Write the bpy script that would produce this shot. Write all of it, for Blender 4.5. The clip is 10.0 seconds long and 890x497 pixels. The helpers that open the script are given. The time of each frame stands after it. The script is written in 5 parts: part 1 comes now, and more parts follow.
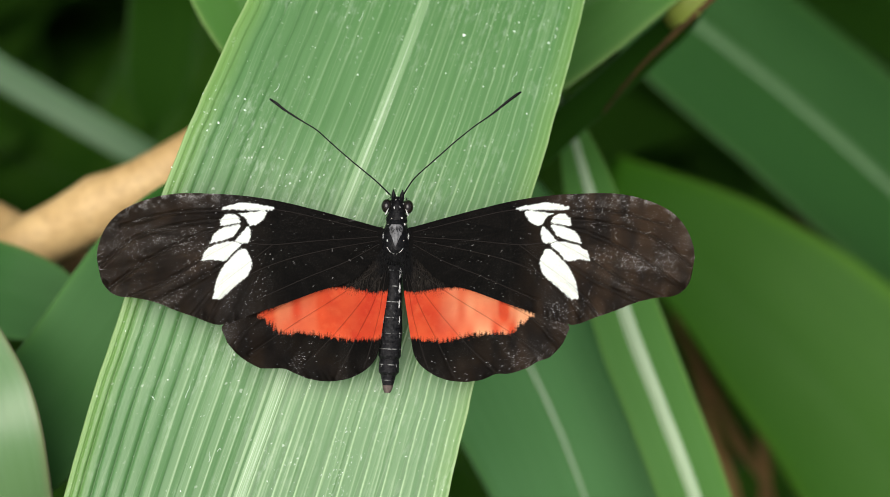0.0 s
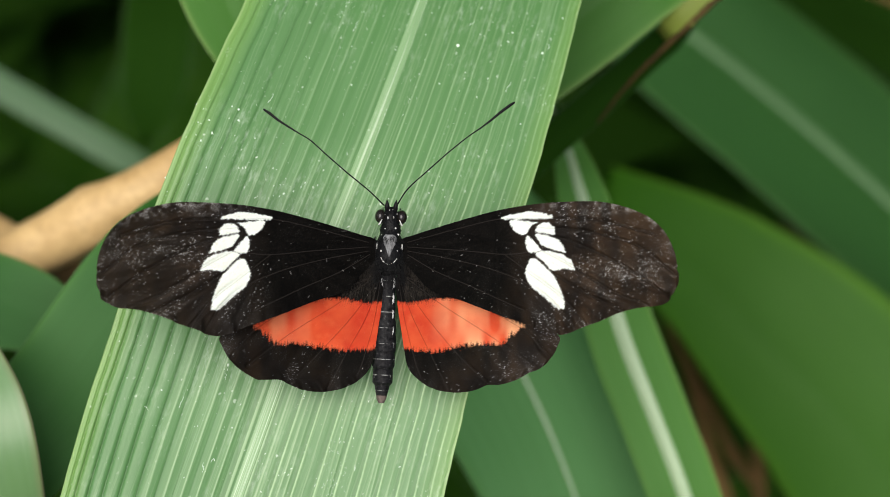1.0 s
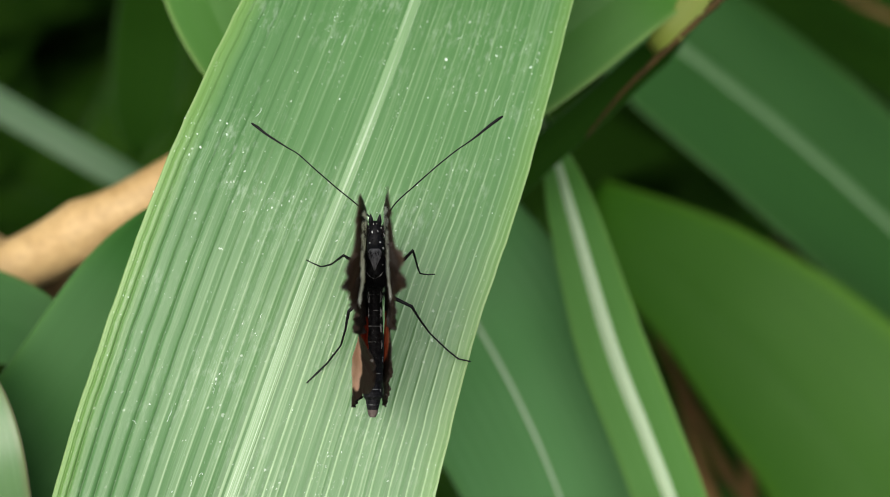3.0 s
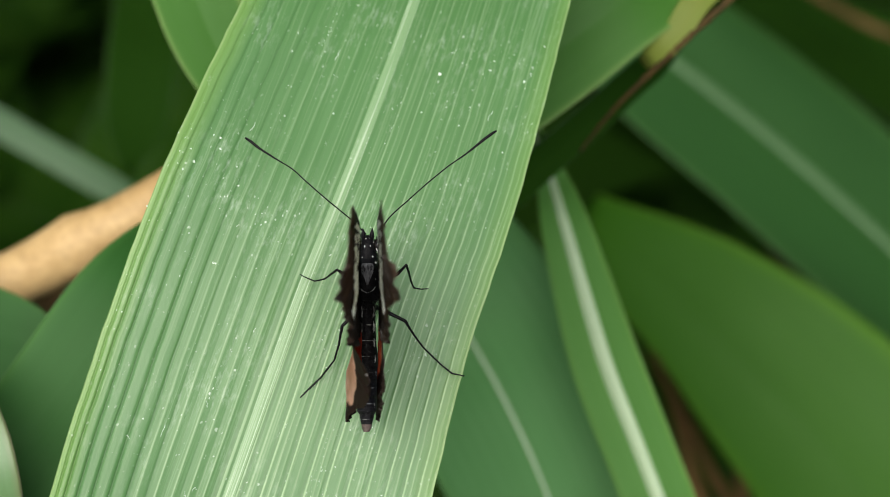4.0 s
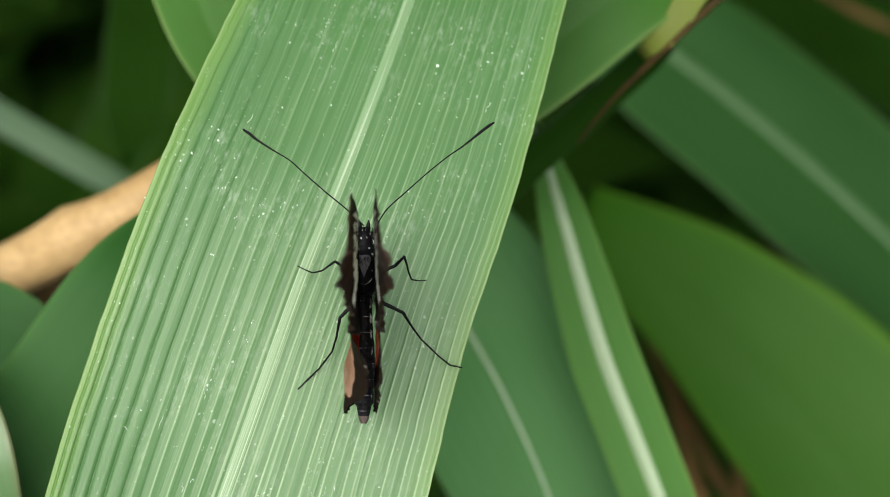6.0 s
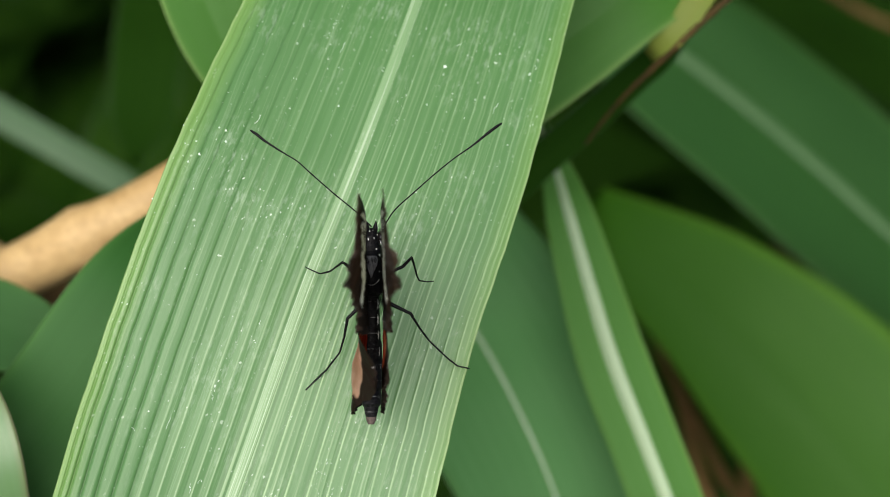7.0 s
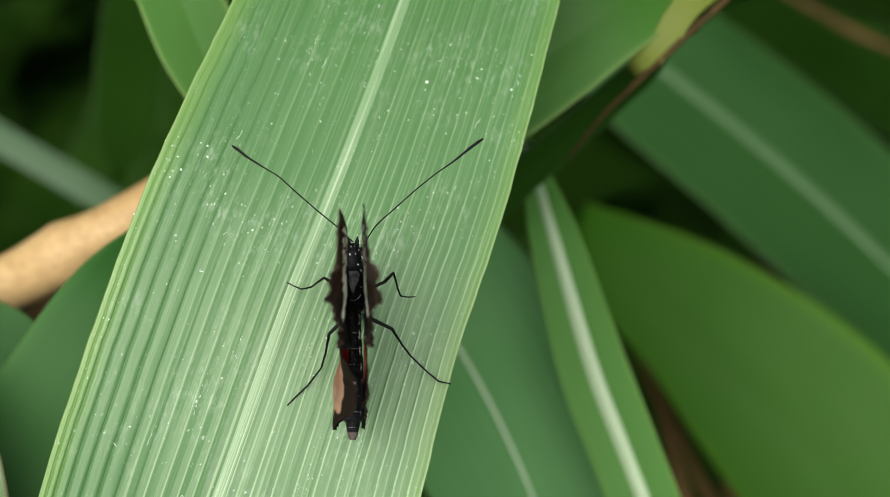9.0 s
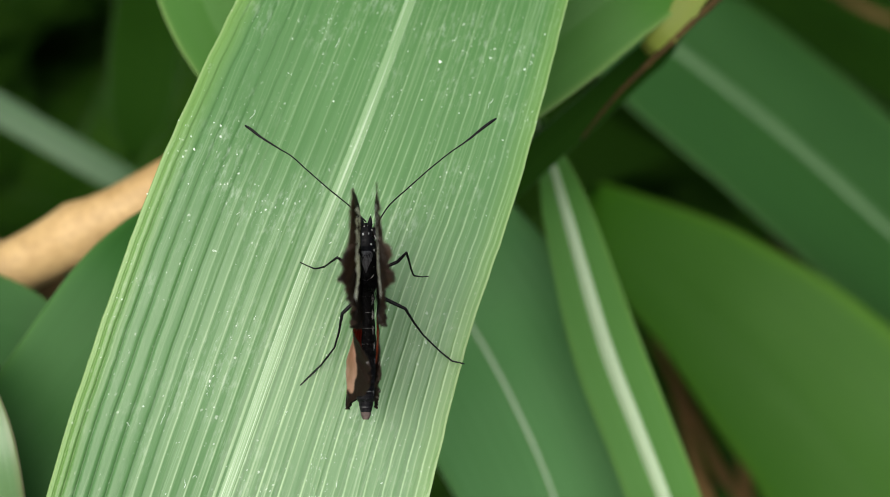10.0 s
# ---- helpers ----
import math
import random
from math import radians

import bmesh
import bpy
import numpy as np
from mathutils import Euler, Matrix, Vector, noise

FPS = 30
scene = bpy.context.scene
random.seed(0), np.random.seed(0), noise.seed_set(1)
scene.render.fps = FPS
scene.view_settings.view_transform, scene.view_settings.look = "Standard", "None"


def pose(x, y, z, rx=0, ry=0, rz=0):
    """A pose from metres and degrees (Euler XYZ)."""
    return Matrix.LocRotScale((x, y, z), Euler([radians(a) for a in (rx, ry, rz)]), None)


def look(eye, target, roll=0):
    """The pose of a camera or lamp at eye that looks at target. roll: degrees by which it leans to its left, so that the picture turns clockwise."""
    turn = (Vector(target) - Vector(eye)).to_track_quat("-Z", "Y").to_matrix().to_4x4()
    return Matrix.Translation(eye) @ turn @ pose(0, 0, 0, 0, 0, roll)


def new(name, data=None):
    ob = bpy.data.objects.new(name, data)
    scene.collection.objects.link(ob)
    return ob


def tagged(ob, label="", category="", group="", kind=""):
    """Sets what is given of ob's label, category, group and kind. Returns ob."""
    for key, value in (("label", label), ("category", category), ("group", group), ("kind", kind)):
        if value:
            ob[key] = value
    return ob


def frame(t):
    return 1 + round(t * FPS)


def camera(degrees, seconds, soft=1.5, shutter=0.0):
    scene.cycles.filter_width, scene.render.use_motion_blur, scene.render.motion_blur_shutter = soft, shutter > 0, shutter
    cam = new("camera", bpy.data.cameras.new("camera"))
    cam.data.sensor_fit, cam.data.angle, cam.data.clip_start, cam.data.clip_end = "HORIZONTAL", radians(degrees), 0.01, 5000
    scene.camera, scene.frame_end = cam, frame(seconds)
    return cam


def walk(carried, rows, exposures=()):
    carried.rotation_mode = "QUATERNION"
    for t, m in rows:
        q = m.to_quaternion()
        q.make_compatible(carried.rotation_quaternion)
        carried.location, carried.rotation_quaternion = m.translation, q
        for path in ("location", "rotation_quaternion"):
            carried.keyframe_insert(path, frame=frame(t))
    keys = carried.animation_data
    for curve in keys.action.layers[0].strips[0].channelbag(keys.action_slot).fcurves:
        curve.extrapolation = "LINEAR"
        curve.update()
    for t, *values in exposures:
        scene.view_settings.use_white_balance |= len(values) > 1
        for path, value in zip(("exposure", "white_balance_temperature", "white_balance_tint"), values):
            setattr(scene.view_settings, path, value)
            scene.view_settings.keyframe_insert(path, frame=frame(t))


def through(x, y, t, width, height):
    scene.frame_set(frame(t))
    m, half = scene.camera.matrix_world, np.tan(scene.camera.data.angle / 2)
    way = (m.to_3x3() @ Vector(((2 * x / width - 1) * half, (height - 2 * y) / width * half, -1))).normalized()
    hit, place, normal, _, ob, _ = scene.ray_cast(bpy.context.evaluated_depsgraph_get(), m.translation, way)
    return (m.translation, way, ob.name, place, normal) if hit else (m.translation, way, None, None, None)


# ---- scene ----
# ---- the camera: hand-held, it turns and drifts a few millimetres ----
# The place is laid out on a tilted board: x to the side, y up the slope, z towards the eye.
BOARD = pose(0, 0, 0.62, 35, 0, 0)
MM = 0.001


DRIFT = ((0, 1, 2, 2.5, 4, 8, 8.5, 9, 10), (0, 0.2, 0.6, 1.2, 1.2, 1.1, 1.3, 1.9, 2.3))


def aim(t, pan, tilt):
    """Where the held camera looks, while it drifts a little to the side."""
    dx = np.interp(t, *DRIFT)
    return BOARD @ pose(dx * MM, 0, 0.450) @ pose(0, 0, 0, 0, -pan + math.degrees(dx / 452), 0) @ pose(0, 0, 0, tilt, 0, 0)


cam = camera(14.81, 10.0, 0.55, 0.2)
cam.data.dof.use_dof = True
cam.data.dof.focus_distance = 0.4455
cam.data.dof.aperture_fstop = 21.0
walk(cam, [(t, aim(t, pan, tilt)) for t, pan, tilt in (
    (0, -0.002, -0.007),    (0.1, -0.012, -0.007),    (0.2, -0.022, 0.012),    (0.3, -0.05, 0.022),    (0.4, -0.069, 0.06),
    (0.5, -0.041, 0.127),    (0.6, 0.036, 0.146),    (0.7, 0.055, 0.146),    (0.8, 0.112, 0.146),    (0.9, 0.122, 0.155),
    (1, 0.103, 0.165),    (1.1, 0.065, 0.213),    (1.2, -0.089, 0.251),    (1.3, -0.117, 0.251),    (1.4, -0.165, 0.289),
    (1.5, -0.156, 0.308),    (1.6, -0.138, 0.318),    (1.7, -0.119, 0.356),    (1.8, -0.128, 0.356),    (1.9, -0.167, 0.346),
    (2, -0.186, 0.346),    (2.1, -0.176, 0.337),    (2.2, -0.119, 0.337),    (2.3, -0.014, 0.356),    (2.4, 0.101, 0.308),
    (2.5, 0.188, 0.289),    (2.6, 0.235, 0.289),    (2.7, 0.283, 0.318),    (3.8, 0.322, 0.575),    (3.9, 0.35, 0.623),
    (4, 0.408, 0.642),    (4.1, 0.494, 0.623),    (4.2, 0.549, 0.641),    (4.3, 0.597, 0.622),    (4.4, 0.606, 0.622),
    (4.5, 0.606, 0.612),    (4.6, 0.606, 0.584),    (4.7, 0.626, 0.545),    (4.8, 0.606, 0.507),    (4.9, 0.587, 0.498),
    (5, 0.559, 0.469),    (5.1, 0.52, 0.488),    (5.2, 0.482, 0.479),    (6.3, 0.415, 0.507),    (6.4, 0.386, 0.488),
    (6.5, 0.358, 0.479),    (6.6, 0.31, 0.479),    (6.7, 0.291, 0.479),    (6.8, 0.271, 0.498),    (6.9, 0.291, 0.517),
    (7, 0.319, 0.517),    (7.1, 0.367, 0.526),    (7.2, 0.415, 0.545),    (7.3, 0.463, 0.565),    (7.4, 0.482, 0.593),
    (7.5, 0.52, 0.593),    (7.6, 0.549, 0.612),    (7.7, 0.559, 0.612),    (7.8, 0.539, 0.612),    (7.9, 0.52, 0.612),
    (8, 0.492, 0.622),    (8.1, 0.463, 0.622),    (8.2, 0.453, 0.622),    (8.3, 0.463, 0.622),    (8.4, 0.472, 0.67),
    (8.5, 0.472, 0.708),    (8.6, 0.482, 0.727),    (8.7, 0.501, 0.727),    (8.8, 0.53, 0.746),    (8.9, 0.587, 0.775),
    (9, 0.626, 0.775),    (9.1, 0.635, 0.765),    (9.2, 0.616, 0.765),    (9.3, 0.587, 0.755),    (9.4, 0.559, 0.727),
    (9.5, 0.539, 0.708),    (9.6, 0.501, 0.641),    (9.7, 0.482, 0.574),    (9.8, 0.463, 0.517),    (9.9, 0.434, 0.44),
    (10, 0.406, 0.436),)])

# ---- light: bright overcast sky with a soft sun ----
SUN_HEIGHT, SUN_TURN = 61, 201
world = bpy.data.worlds.new("sky")
scene.world = world
world.use_nodes = True
sky = world.node_tree.nodes.new("ShaderNodeTexSky")
sky.sky_type, sky.sun_disc = "NISHITA", False
sky.sun_elevation, sky.sun_rotation = radians(SUN_HEIGHT), radians(SUN_TURN)
sky.air_density, sky.dust_density, sky.ozone_density = 1.0, 4.0, 1.0
back = world.node_tree.nodes["Background"]
back.inputs["Strength"].default_value = 0.085
world.node_tree.links.new(sky.outputs[0], back.inputs[0])
sun = new("sun", bpy.data.lights.new("sun", "SUN"))
sun.data.energy, sun.data.angle, sun.data.color = 2.9, radians(60), (1.0, 0.97, 0.90)
_a, _h = radians(SUN_TURN), radians(SUN_HEIGHT)
sun.matrix_world = look((0, 0, 0), (-math.sin(_a) * math.cos(_h), -math.cos(_a) * math.cos(_h), -math.sin(_h)))
sun.location = (0, 0, 3)
scene.view_settings.exposure = 0.86


# ---- materials ----
class Nodes:
    """Short hand for a node material."""

    def __init__(self, name):
        self.mat = bpy.data.materials.new(name)
        self.mat.use_nodes = True
        self.tree = self.mat.node_tree
        self.bsdf = self.tree.nodes["Principled BSDF"]
        self.out = self.tree.nodes["Material Output"]

    def add(self, kind, **inputs):
        n = self.tree.nodes.new("ShaderNode" + kind)
        for k, v in inputs.items():
            self.put(n.inputs[k.replace("_", " ")], v)
        return n

    def put(self, socket, v):
        if isinstance(v, bpy.types.NodeSocket):
            self.tree.links.new(v, socket)
        else:
            socket.default_value = v

    def math(self, op, a, b=0.0, c=0.0):
        n = self.tree.nodes.new("ShaderNodeMath")
        n.operation = op
        for i, v in enumerate((a, b, c)):
            self.put(n.inputs[i], v)
        return n.outputs[0]

    def mix(self, f, a, b):
        n = self.tree.nodes.new("ShaderNodeMix")
        n.data_type = "RGBA"
        self.put(n.inputs["Factor"], f)
        for k, v in (("A", a), ("B", b)):
            s = [i for i in n.inputs if i.name == k and i.type == "RGBA"][0]
            self.put(s, v if isinstance(v, bpy.types.NodeSocket) else (*v, 1.0))
        return [o for o in n.outputs if o.type == "RGBA"][0]

    def ramp(self, f, lo, hi):
        n = self.add("MapRange", Value=f, From_Min=lo, From_Max=hi)
        return n.outputs[0]

    def noise(self, vec, scale, detail=3.0, rough=0.55):
        return self.add("TexNoise", Vector=vec, Scale=scale, Detail=detail, Roughness=rough).outputs[0]

    def stretch(self, vec, sx, sy, sz=1.0):
        return self.add("Mapping", Vector=vec, Scale=(sx, sy, sz)).outputs[0]

    def bump(self, height, strength, distance):
        return self.add("Bump", Height=height, Strength=strength, Distance=distance).outputs[0]


def leaf_material(name, dark, light, rib_line, thread=0.16, dust=0.0, rough=0.42, glow=0.3, through=(0.10, 0.24, 0.01), edge=(0.3, 0.42, 0.12), specular=0.5):
    """A grass blade: streaks along it, pale veins, dust and dried drops. UVMap holds metres across and along, Side the part of the half width."""
    n = Nodes(name)
    uv = n.add("UVMap")
    uv.uv_map = "UVMap"
    side = n.add("UVMap")
    side.uv_map = "Side"
    uv, side = uv.outputs[0], side.outputs[0]
    streak = n.noise(n.stretch(uv, 700, 9), 1.0, 3.0)
    fine = n.noise(n.stretch(uv, 3200, 26), 1.0, 2.0)
    cloud = n.noise(n.stretch(uv, 60, 32), 1.0, 4.0)
    c = n.mix(n.ramp(streak, 0.05, 0.95), dark, light)
    c = n.mix(n.math("MULTIPLY", n.ramp(fine, 0.54, 0.74 if thread < 0.5 else 0.62), thread), c, rib_line)
    c = n.mix(n.math("MULTIPLY", n.ramp(cloud, 0.40, 0.75), 0.22), c, tuple(x * 0.72 for x in dark))
    parts = n.add("SeparateXYZ", Vector=side)
    a = n.math("ABSOLUTE", parts.outputs[0])
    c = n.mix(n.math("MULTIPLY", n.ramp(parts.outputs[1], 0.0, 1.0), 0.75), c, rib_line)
    # below zero the colour darkens: painted shade of the pleats, fine dark lines
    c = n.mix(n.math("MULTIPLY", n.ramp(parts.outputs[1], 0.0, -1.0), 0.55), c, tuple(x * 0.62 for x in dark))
    c = n.mix(n.math("MULTIPLY", n.ramp(parts.outputs[0], -0.84, -0.98), 0.40), c, edge)
    c = n.mix(n.math("MULTIPLY", n.ramp(parts.outputs[0], 0.86, 1.0), 0.30), c, edge)
    c = n.mix(n.math("MULTIPLY", n.ramp(a, 0.984, 0.992), 0.5), c, tuple(x * 0.8 + 0.10 for x in edge))
    rough_s = n.math("MULTIPLY_ADD", cloud, 0.2, rough - 0.1)
    if dust:
        # pale dried drops and scratches
        wob = n.add("VectorMath", **{})
        wob.operation = "ADD"
        big = n.add("TexNoise", Vector=uv, Scale=900.0, Detail=2.0)
        off = n.add("VectorMath")
        off.operation = "SCALE"
        n.put(off.inputs[0], big.outputs[1])
        off.inputs["Scale"].default_value = 0.0009
        n.put(wob.inputs[0], uv)
        n.put(wob.inputs[1], off.outputs[0])
        cells = n.add("TexVoronoi", Vector=n.stretch(wob.outputs[0], 800, 560), Scale=1.0, Randomness=1.0)
        tiny = n.add("TexVoronoi", Vector=n.stretch(wob.outputs[0], 1900, 1500), Scale=1.0, Randomness=1.0)
        patch = n.ramp(n.noise(n.stretch(uv, 110, 70), 1.0, 3.0), 0.46, 0.66)
        m = n.math("MULTIPLY", n.ramp(cells.outputs[0], 0.15, 0.07), n.ramp(n.add("SeparateXYZ", Vector=cells.outputs[1]).outputs[0], 0.62, 0.70))
        m2 = n.math("MULTIPLY", n.ramp(tiny.outputs[0], 0.22, 0.1), n.ramp(n.add("SeparateXYZ", Vector=tiny.outputs[1]).outputs[0], 0.80, 0.86))
        m = n.math("MULTIPLY", n.math("MAXIMUM", m, m2), n.math("MULTIPLY_ADD", patch, 0.8, 0.12))
        film = n.math("MULTIPLY", n.ramp(n.noise(n.stretch(uv, 1500, 420), 1.0, 5.0, 0.7), 0.50, 0.72), n.math("MULTIPLY", patch, 0.30))
        m = n.math("MULTIPLY", n.math("MAXIMUM", m, film), dust)
        c = n.mix(m, c, (0.62, 0.70, 0.58))
    n.put(n.bsdf.inputs["Base Color"], c)
    n.put(n.bsdf.inputs["Roughness"], rough_s)
    n.bsdf.inputs["Specular IOR Level"].default_value = specular
    skin = n.noise(n.stretch(uv, 5200, 1500), 1.0, 2.0)
    h = n.math("ADD", n.math("ADD", n.math("MULTIPLY", streak, 0.7), n.math("MULTIPLY", fine, 0.6)), n.math("MULTIPLY", skin, 0.35))
    nb = n.bump(h, 0.25, 0.0002)
    n.put(n.bsdf.inputs["Normal"], nb)
    t = n.add("BsdfTranslucent", Color=(*through, 1.0))
    mix = n.add("MixShader", Fac=glow)
    n.put(mix.inputs[1], n.bsdf.outputs[0])
    n.put(mix.inputs[2], t.outputs[0])
    n.put(n.out.inputs[0], mix.outputs[0])
    return n.mat


def plain_material(name, a, b, scale, rough, bump=0.0, specular=0.5, stretch=(1, 1, 1)):
    n = Nodes(name)
    co = n.stretch(n.add("TexCoord").outputs["Object"], *stretch)
    f = n.noise(co, scale, 5.0, 0.6)
    g = n.noise(co, scale * 6, 3.0)
    c = n.mix(n.ramp(f, 0.3, 0.7), a, b)
    c = n.mix(n.math("MULTIPLY", n.ramp(g, 0.45, 0.75), 0.4), c, tuple(x * 0.5 for x in a))
    n.put(n.bsdf.inputs["Base Color"], c)
    n.bsdf.inputs["Roughness"].default_value = rough
    n.bsdf.inputs["Specular IOR Level"].default_value = specular
    if bump:
        n.put(n.bsdf.inputs["Normal"], n.bump(n.math("ADD", f, n.math("MULTIPLY", g, 0.4)), 0.6, bump))
    return n.mat


def wing_material(name, under=False):
    """Scaled wing: pattern holds the white, red, vein and outer shares, wear the rubbed scales, painted fold shade,
    fading with painted light, and pale lines.
    """
    n = Nodes(name)
    at = n.add("Attribute")
    at.attribute_name = "pattern"
    sep = n.add("SeparateColor", Color=at.outputs["Color"])
    white, red, vein = sep.outputs[0], sep.outputs[1], sep.outputs[2]
    outer = at.outputs["Alpha"]
    wr = n.add("Attribute")
    wr.attribute_name = "wear"
    wsep = n.add("SeparateColor", Color=wr.outputs["Color"])
    rub, ray, faded_lit = wsep.outputs[0], wsep.outputs[1], wsep.outputs[2]
    lines = wr.outputs["Alpha"]
    co = n.add("TexCoord").outputs["Object"]
    scales = n.noise(co, 9000.0, 2.0)
    smear = n.noise(co, 160.0, 4.0)
    blot = n.noise(co, 420.0, 4.0)
    if under:
        c = n.mix(outer, (0.009, 0.006, 0.0045), (0.026, 0.017, 0.013))
        c = n.mix(white, c, (0.80, 0.70, 0.45))
        tan = n.mix(n.ramp(blot, 0.35, 0.65), (0.46, 0.26, 0.15), (0.64, 0.40, 0.27))
        c = n.mix(red, c, tan)
        c = n.mix(n.math("MULTIPLY", vein, 0.6), c, (0.015, 0.011, 0.010))
    else:
        c = n.mix(outer, (0.0012, 0.0011, 0.0010), (0.0082, 0.0068, 0.0057))
        c = n.mix(n.math("MULTIPLY", n.ramp(smear, 0.57, 0.72), n.math("MULTIPLY", outer, 0.4)), c, (0.045, 0.026, 0.013))
        # pale lines of rubbed scales, raised to stand in for wing gloss
        c = n.mix(n.math("MULTIPLY", lines, n.math("MULTIPLY_ADD", outer, 0.34, 0.03)), c, (0.034, 0.028, 0.023))
        c = n.mix(n.math("MULTIPLY", faded_lit, n.math("MULTIPLY", outer, 0.6)), c, (0.052, 0.031, 0.017))
        # dark lines on folds and veins, with the shade of the folds painted in
        c = n.mix(n.math("MULTIPLY", ray, 0.92), c, (0.003, 0.0025, 0.002))
        hot = n.mix(n.ramp(smear, 0.35, 0.68), (0.58, 0.050, 0.022), (0.74, 0.115, 0.040))
        hot = n.mix(n.math("MULTIPLY", n.ramp(blot, 0.55, 0.78), 0.3), hot, (0.88, 0.25, 0.09))
        hot = n.mix(faded_lit, hot, (0.98, 0.55, 0.28))
        c = n.mix(red, c, hot)
        c = n.mix(white, c, (0.82, 0.88, 0.84))
        line = n.mix(n.math("MAXIMUM", white, red), (0.045, 0.038, 0.034), (0.06, 0.014, 0.008))
        c = n.mix(n.math("MULTIPLY", vein, n.math("MULTIPLY_ADD", red, 0.16, 0.24)), c, line)
        c = n.mix(n.math("MULTIPLY", n.ramp(n.noise(co, 4200.0, 3.0, 0.7), 0.48, 0.72), n.math("SUBTRACT", n.math("MULTIPLY_ADD", outer, 0.34, 0.16), n.math("MULTIPLY", n.math("MAXIMUM", white, red), 0.10))), c, n.mix(n.math("MAXIMUM", white, red), (0.016, 0.0135, 0.0115), (0.45, 0.16, 0.09)))
        # rubbed scales, and fine grains of bare scale between them
        dark = n.math("SUBTRACT", 1.0, n.math("MAXIMUM", white, n.math("MULTIPLY", red, 0.85)))
        cloud = n.ramp(n.noise(co, 210.0, 4.0, 0.65), 0.44, 0.66)
        grain = n.ramp(n.noise(co, 6500.0, 1.0), 0.58, 0.74)
        dust = n.math("MULTIPLY", n.math("MULTIPLY", grain, n.math("MULTIPLY_ADD", outer, 0.20, 0.03)), n.math("MULTIPLY", n.math("MULTIPLY_ADD", lines, 0.75, 0.25), n.math("MULTIPLY_ADD", cloud, 0.9, 0.12)))
        wear = n.math("MAXIMUM", dust, rub)
        c = n.mix(n.math("MULTIPLY", wear, dark), c, (0.55, 0.53, 0.50))
    n.put(n.bsdf.inputs["Base Color"], c)
    n.bsdf.inputs["Roughness"].default_value = 0.55
    n.bsdf.inputs["Specular IOR Level"].default_value = 0.018
    n.put(n.bsdf.inputs["Normal"], n.bump(n.math("ADD", scales, n.math("MULTIPLY", vein, 1.5)), 0.4, 0.00006))
    pale = n.math("MAXIMUM", white, red)
    t = n.add("BsdfTranslucent", Color=n.mix(pale, n.mix(outer, (0.05, 0.03, 0.02), (0.43, 0.305, 0.205)), c))
    mix = n.add("MixShader", Fac=n.math("MULTIPLY_ADD", pale, 0.48, n.math("MULTIPLY_ADD", n.math("MULTIPLY", outer, n.math("SUBTRACT", 1.0, pale)), 0.30, 0.05)))
    n.put(mix.inputs[1], n.bsdf.outputs[0])
    n.put(mix.inputs[2], t.outputs[0])
    n.put(n.out.inputs[0], mix.outputs[0])
    return n.mat


def ringed_material(name):
    """The hind body: black, dusted grey, with thin broken white rings."""
    n = Nodes(name)
    co = n.add("TexCoord").outputs["Object"]
    y = n.add("SeparateXYZ", Vector=co).outputs[1]
    f = n.noise(co, 2600.0, 4.0, 0.65)
    g = n.noise(co, 1500.0, 3.0)
    c = n.mix(n.ramp(f, 0.35, 0.72), (0.0025, 0.0025, 0.003), (0.017, 0.0165, 0.017))
    c = n.mix(n.math("MULTIPLY", n.ramp(f, 0.62, 0.75), 0.6), c, (0.09, 0.09, 0.09))
    ring = n.math("ABSOLUTE", n.math("SUBTRACT", n.math("FRACT", n.math("MULTIPLY", n.math("ADD", y, 0.0042), 488.0)), 0.5))
    m = n.math("MULTIPLY", n.ramp(ring, 0.46, 0.49), n.ramp(g, 0.44, 0.60))
    c = n.mix(n.math("MULTIPLY", m, 0.5), c, (0.45, 0.45, 0.43))
    n.put(n.bsdf.inputs["Base Color"], c)
    n.bsdf.inputs["Roughness"].default_value = 0.5
    n.bsdf.inputs["Specular IOR Level"].default_value = 0.06
    n.put(n.bsdf.inputs["Normal"], n.bump(f, 0.6, 0.00012))
    return n.mat


BLADE = leaf_material("blade_green", (0.049, 0.134, 0.036), (0.073, 0.168, 0.055), (0.36, 0.49, 0.28), thread=0.21, dust=0.8, rough=0.38, glow=0.10, specular=0.33, edge=(0.17, 0.30, 0.05))
RIB = leaf_material("midrib_pale", (0.115, 0.22, 0.085), (0.155, 0.27, 0.12), (0.42, 0.52, 0.36), thread=0.6, dust=0.5, rough=0.45, glow=0.1)
LEAF_GREY = leaf_material("leaf_grey", (0.046, 0.116, 0.042), (0.062, 0.138, 0.058), (0.08, 0.16, 0.075), rough=0.45, glow=0.15, edge=(0.07, 0.16, 0.06), specular=0.3)
LEAF_RIBBED = leaf_material("leaf_ribbed", (0.052, 0.160, 0.024), (0.074, 0.192, 0.042), (0.10, 0.22, 0.07), rough=0.5, glow=0.25, edge=(0.12, 0.25, 0.03), specular=0.14)
LEAF_DULL = leaf_material("leaf_dull", (0.048, 0.156, 0.038), (0.066, 0.194, 0.056), (0.11, 0.25, 0.09), rough=0.5, glow=0.2, edge=(0.07, 0.18, 0.04), specular=0.14)
RIB_WHITE = leaf_material("midrib_white", (0.22, 0.33, 0.17), (0.29, 0.40, 0.23), (0.37, 0.46, 0.30), rough=0.45, glow=0.1)
LEAF_FRESH = leaf_material("leaf_fresh", (0.034, 0.130, 0.010), (0.050, 0.160, 0.020), (0.09, 0.21, 0.04), rough=0.48, glow=0.3, specular=0.22)
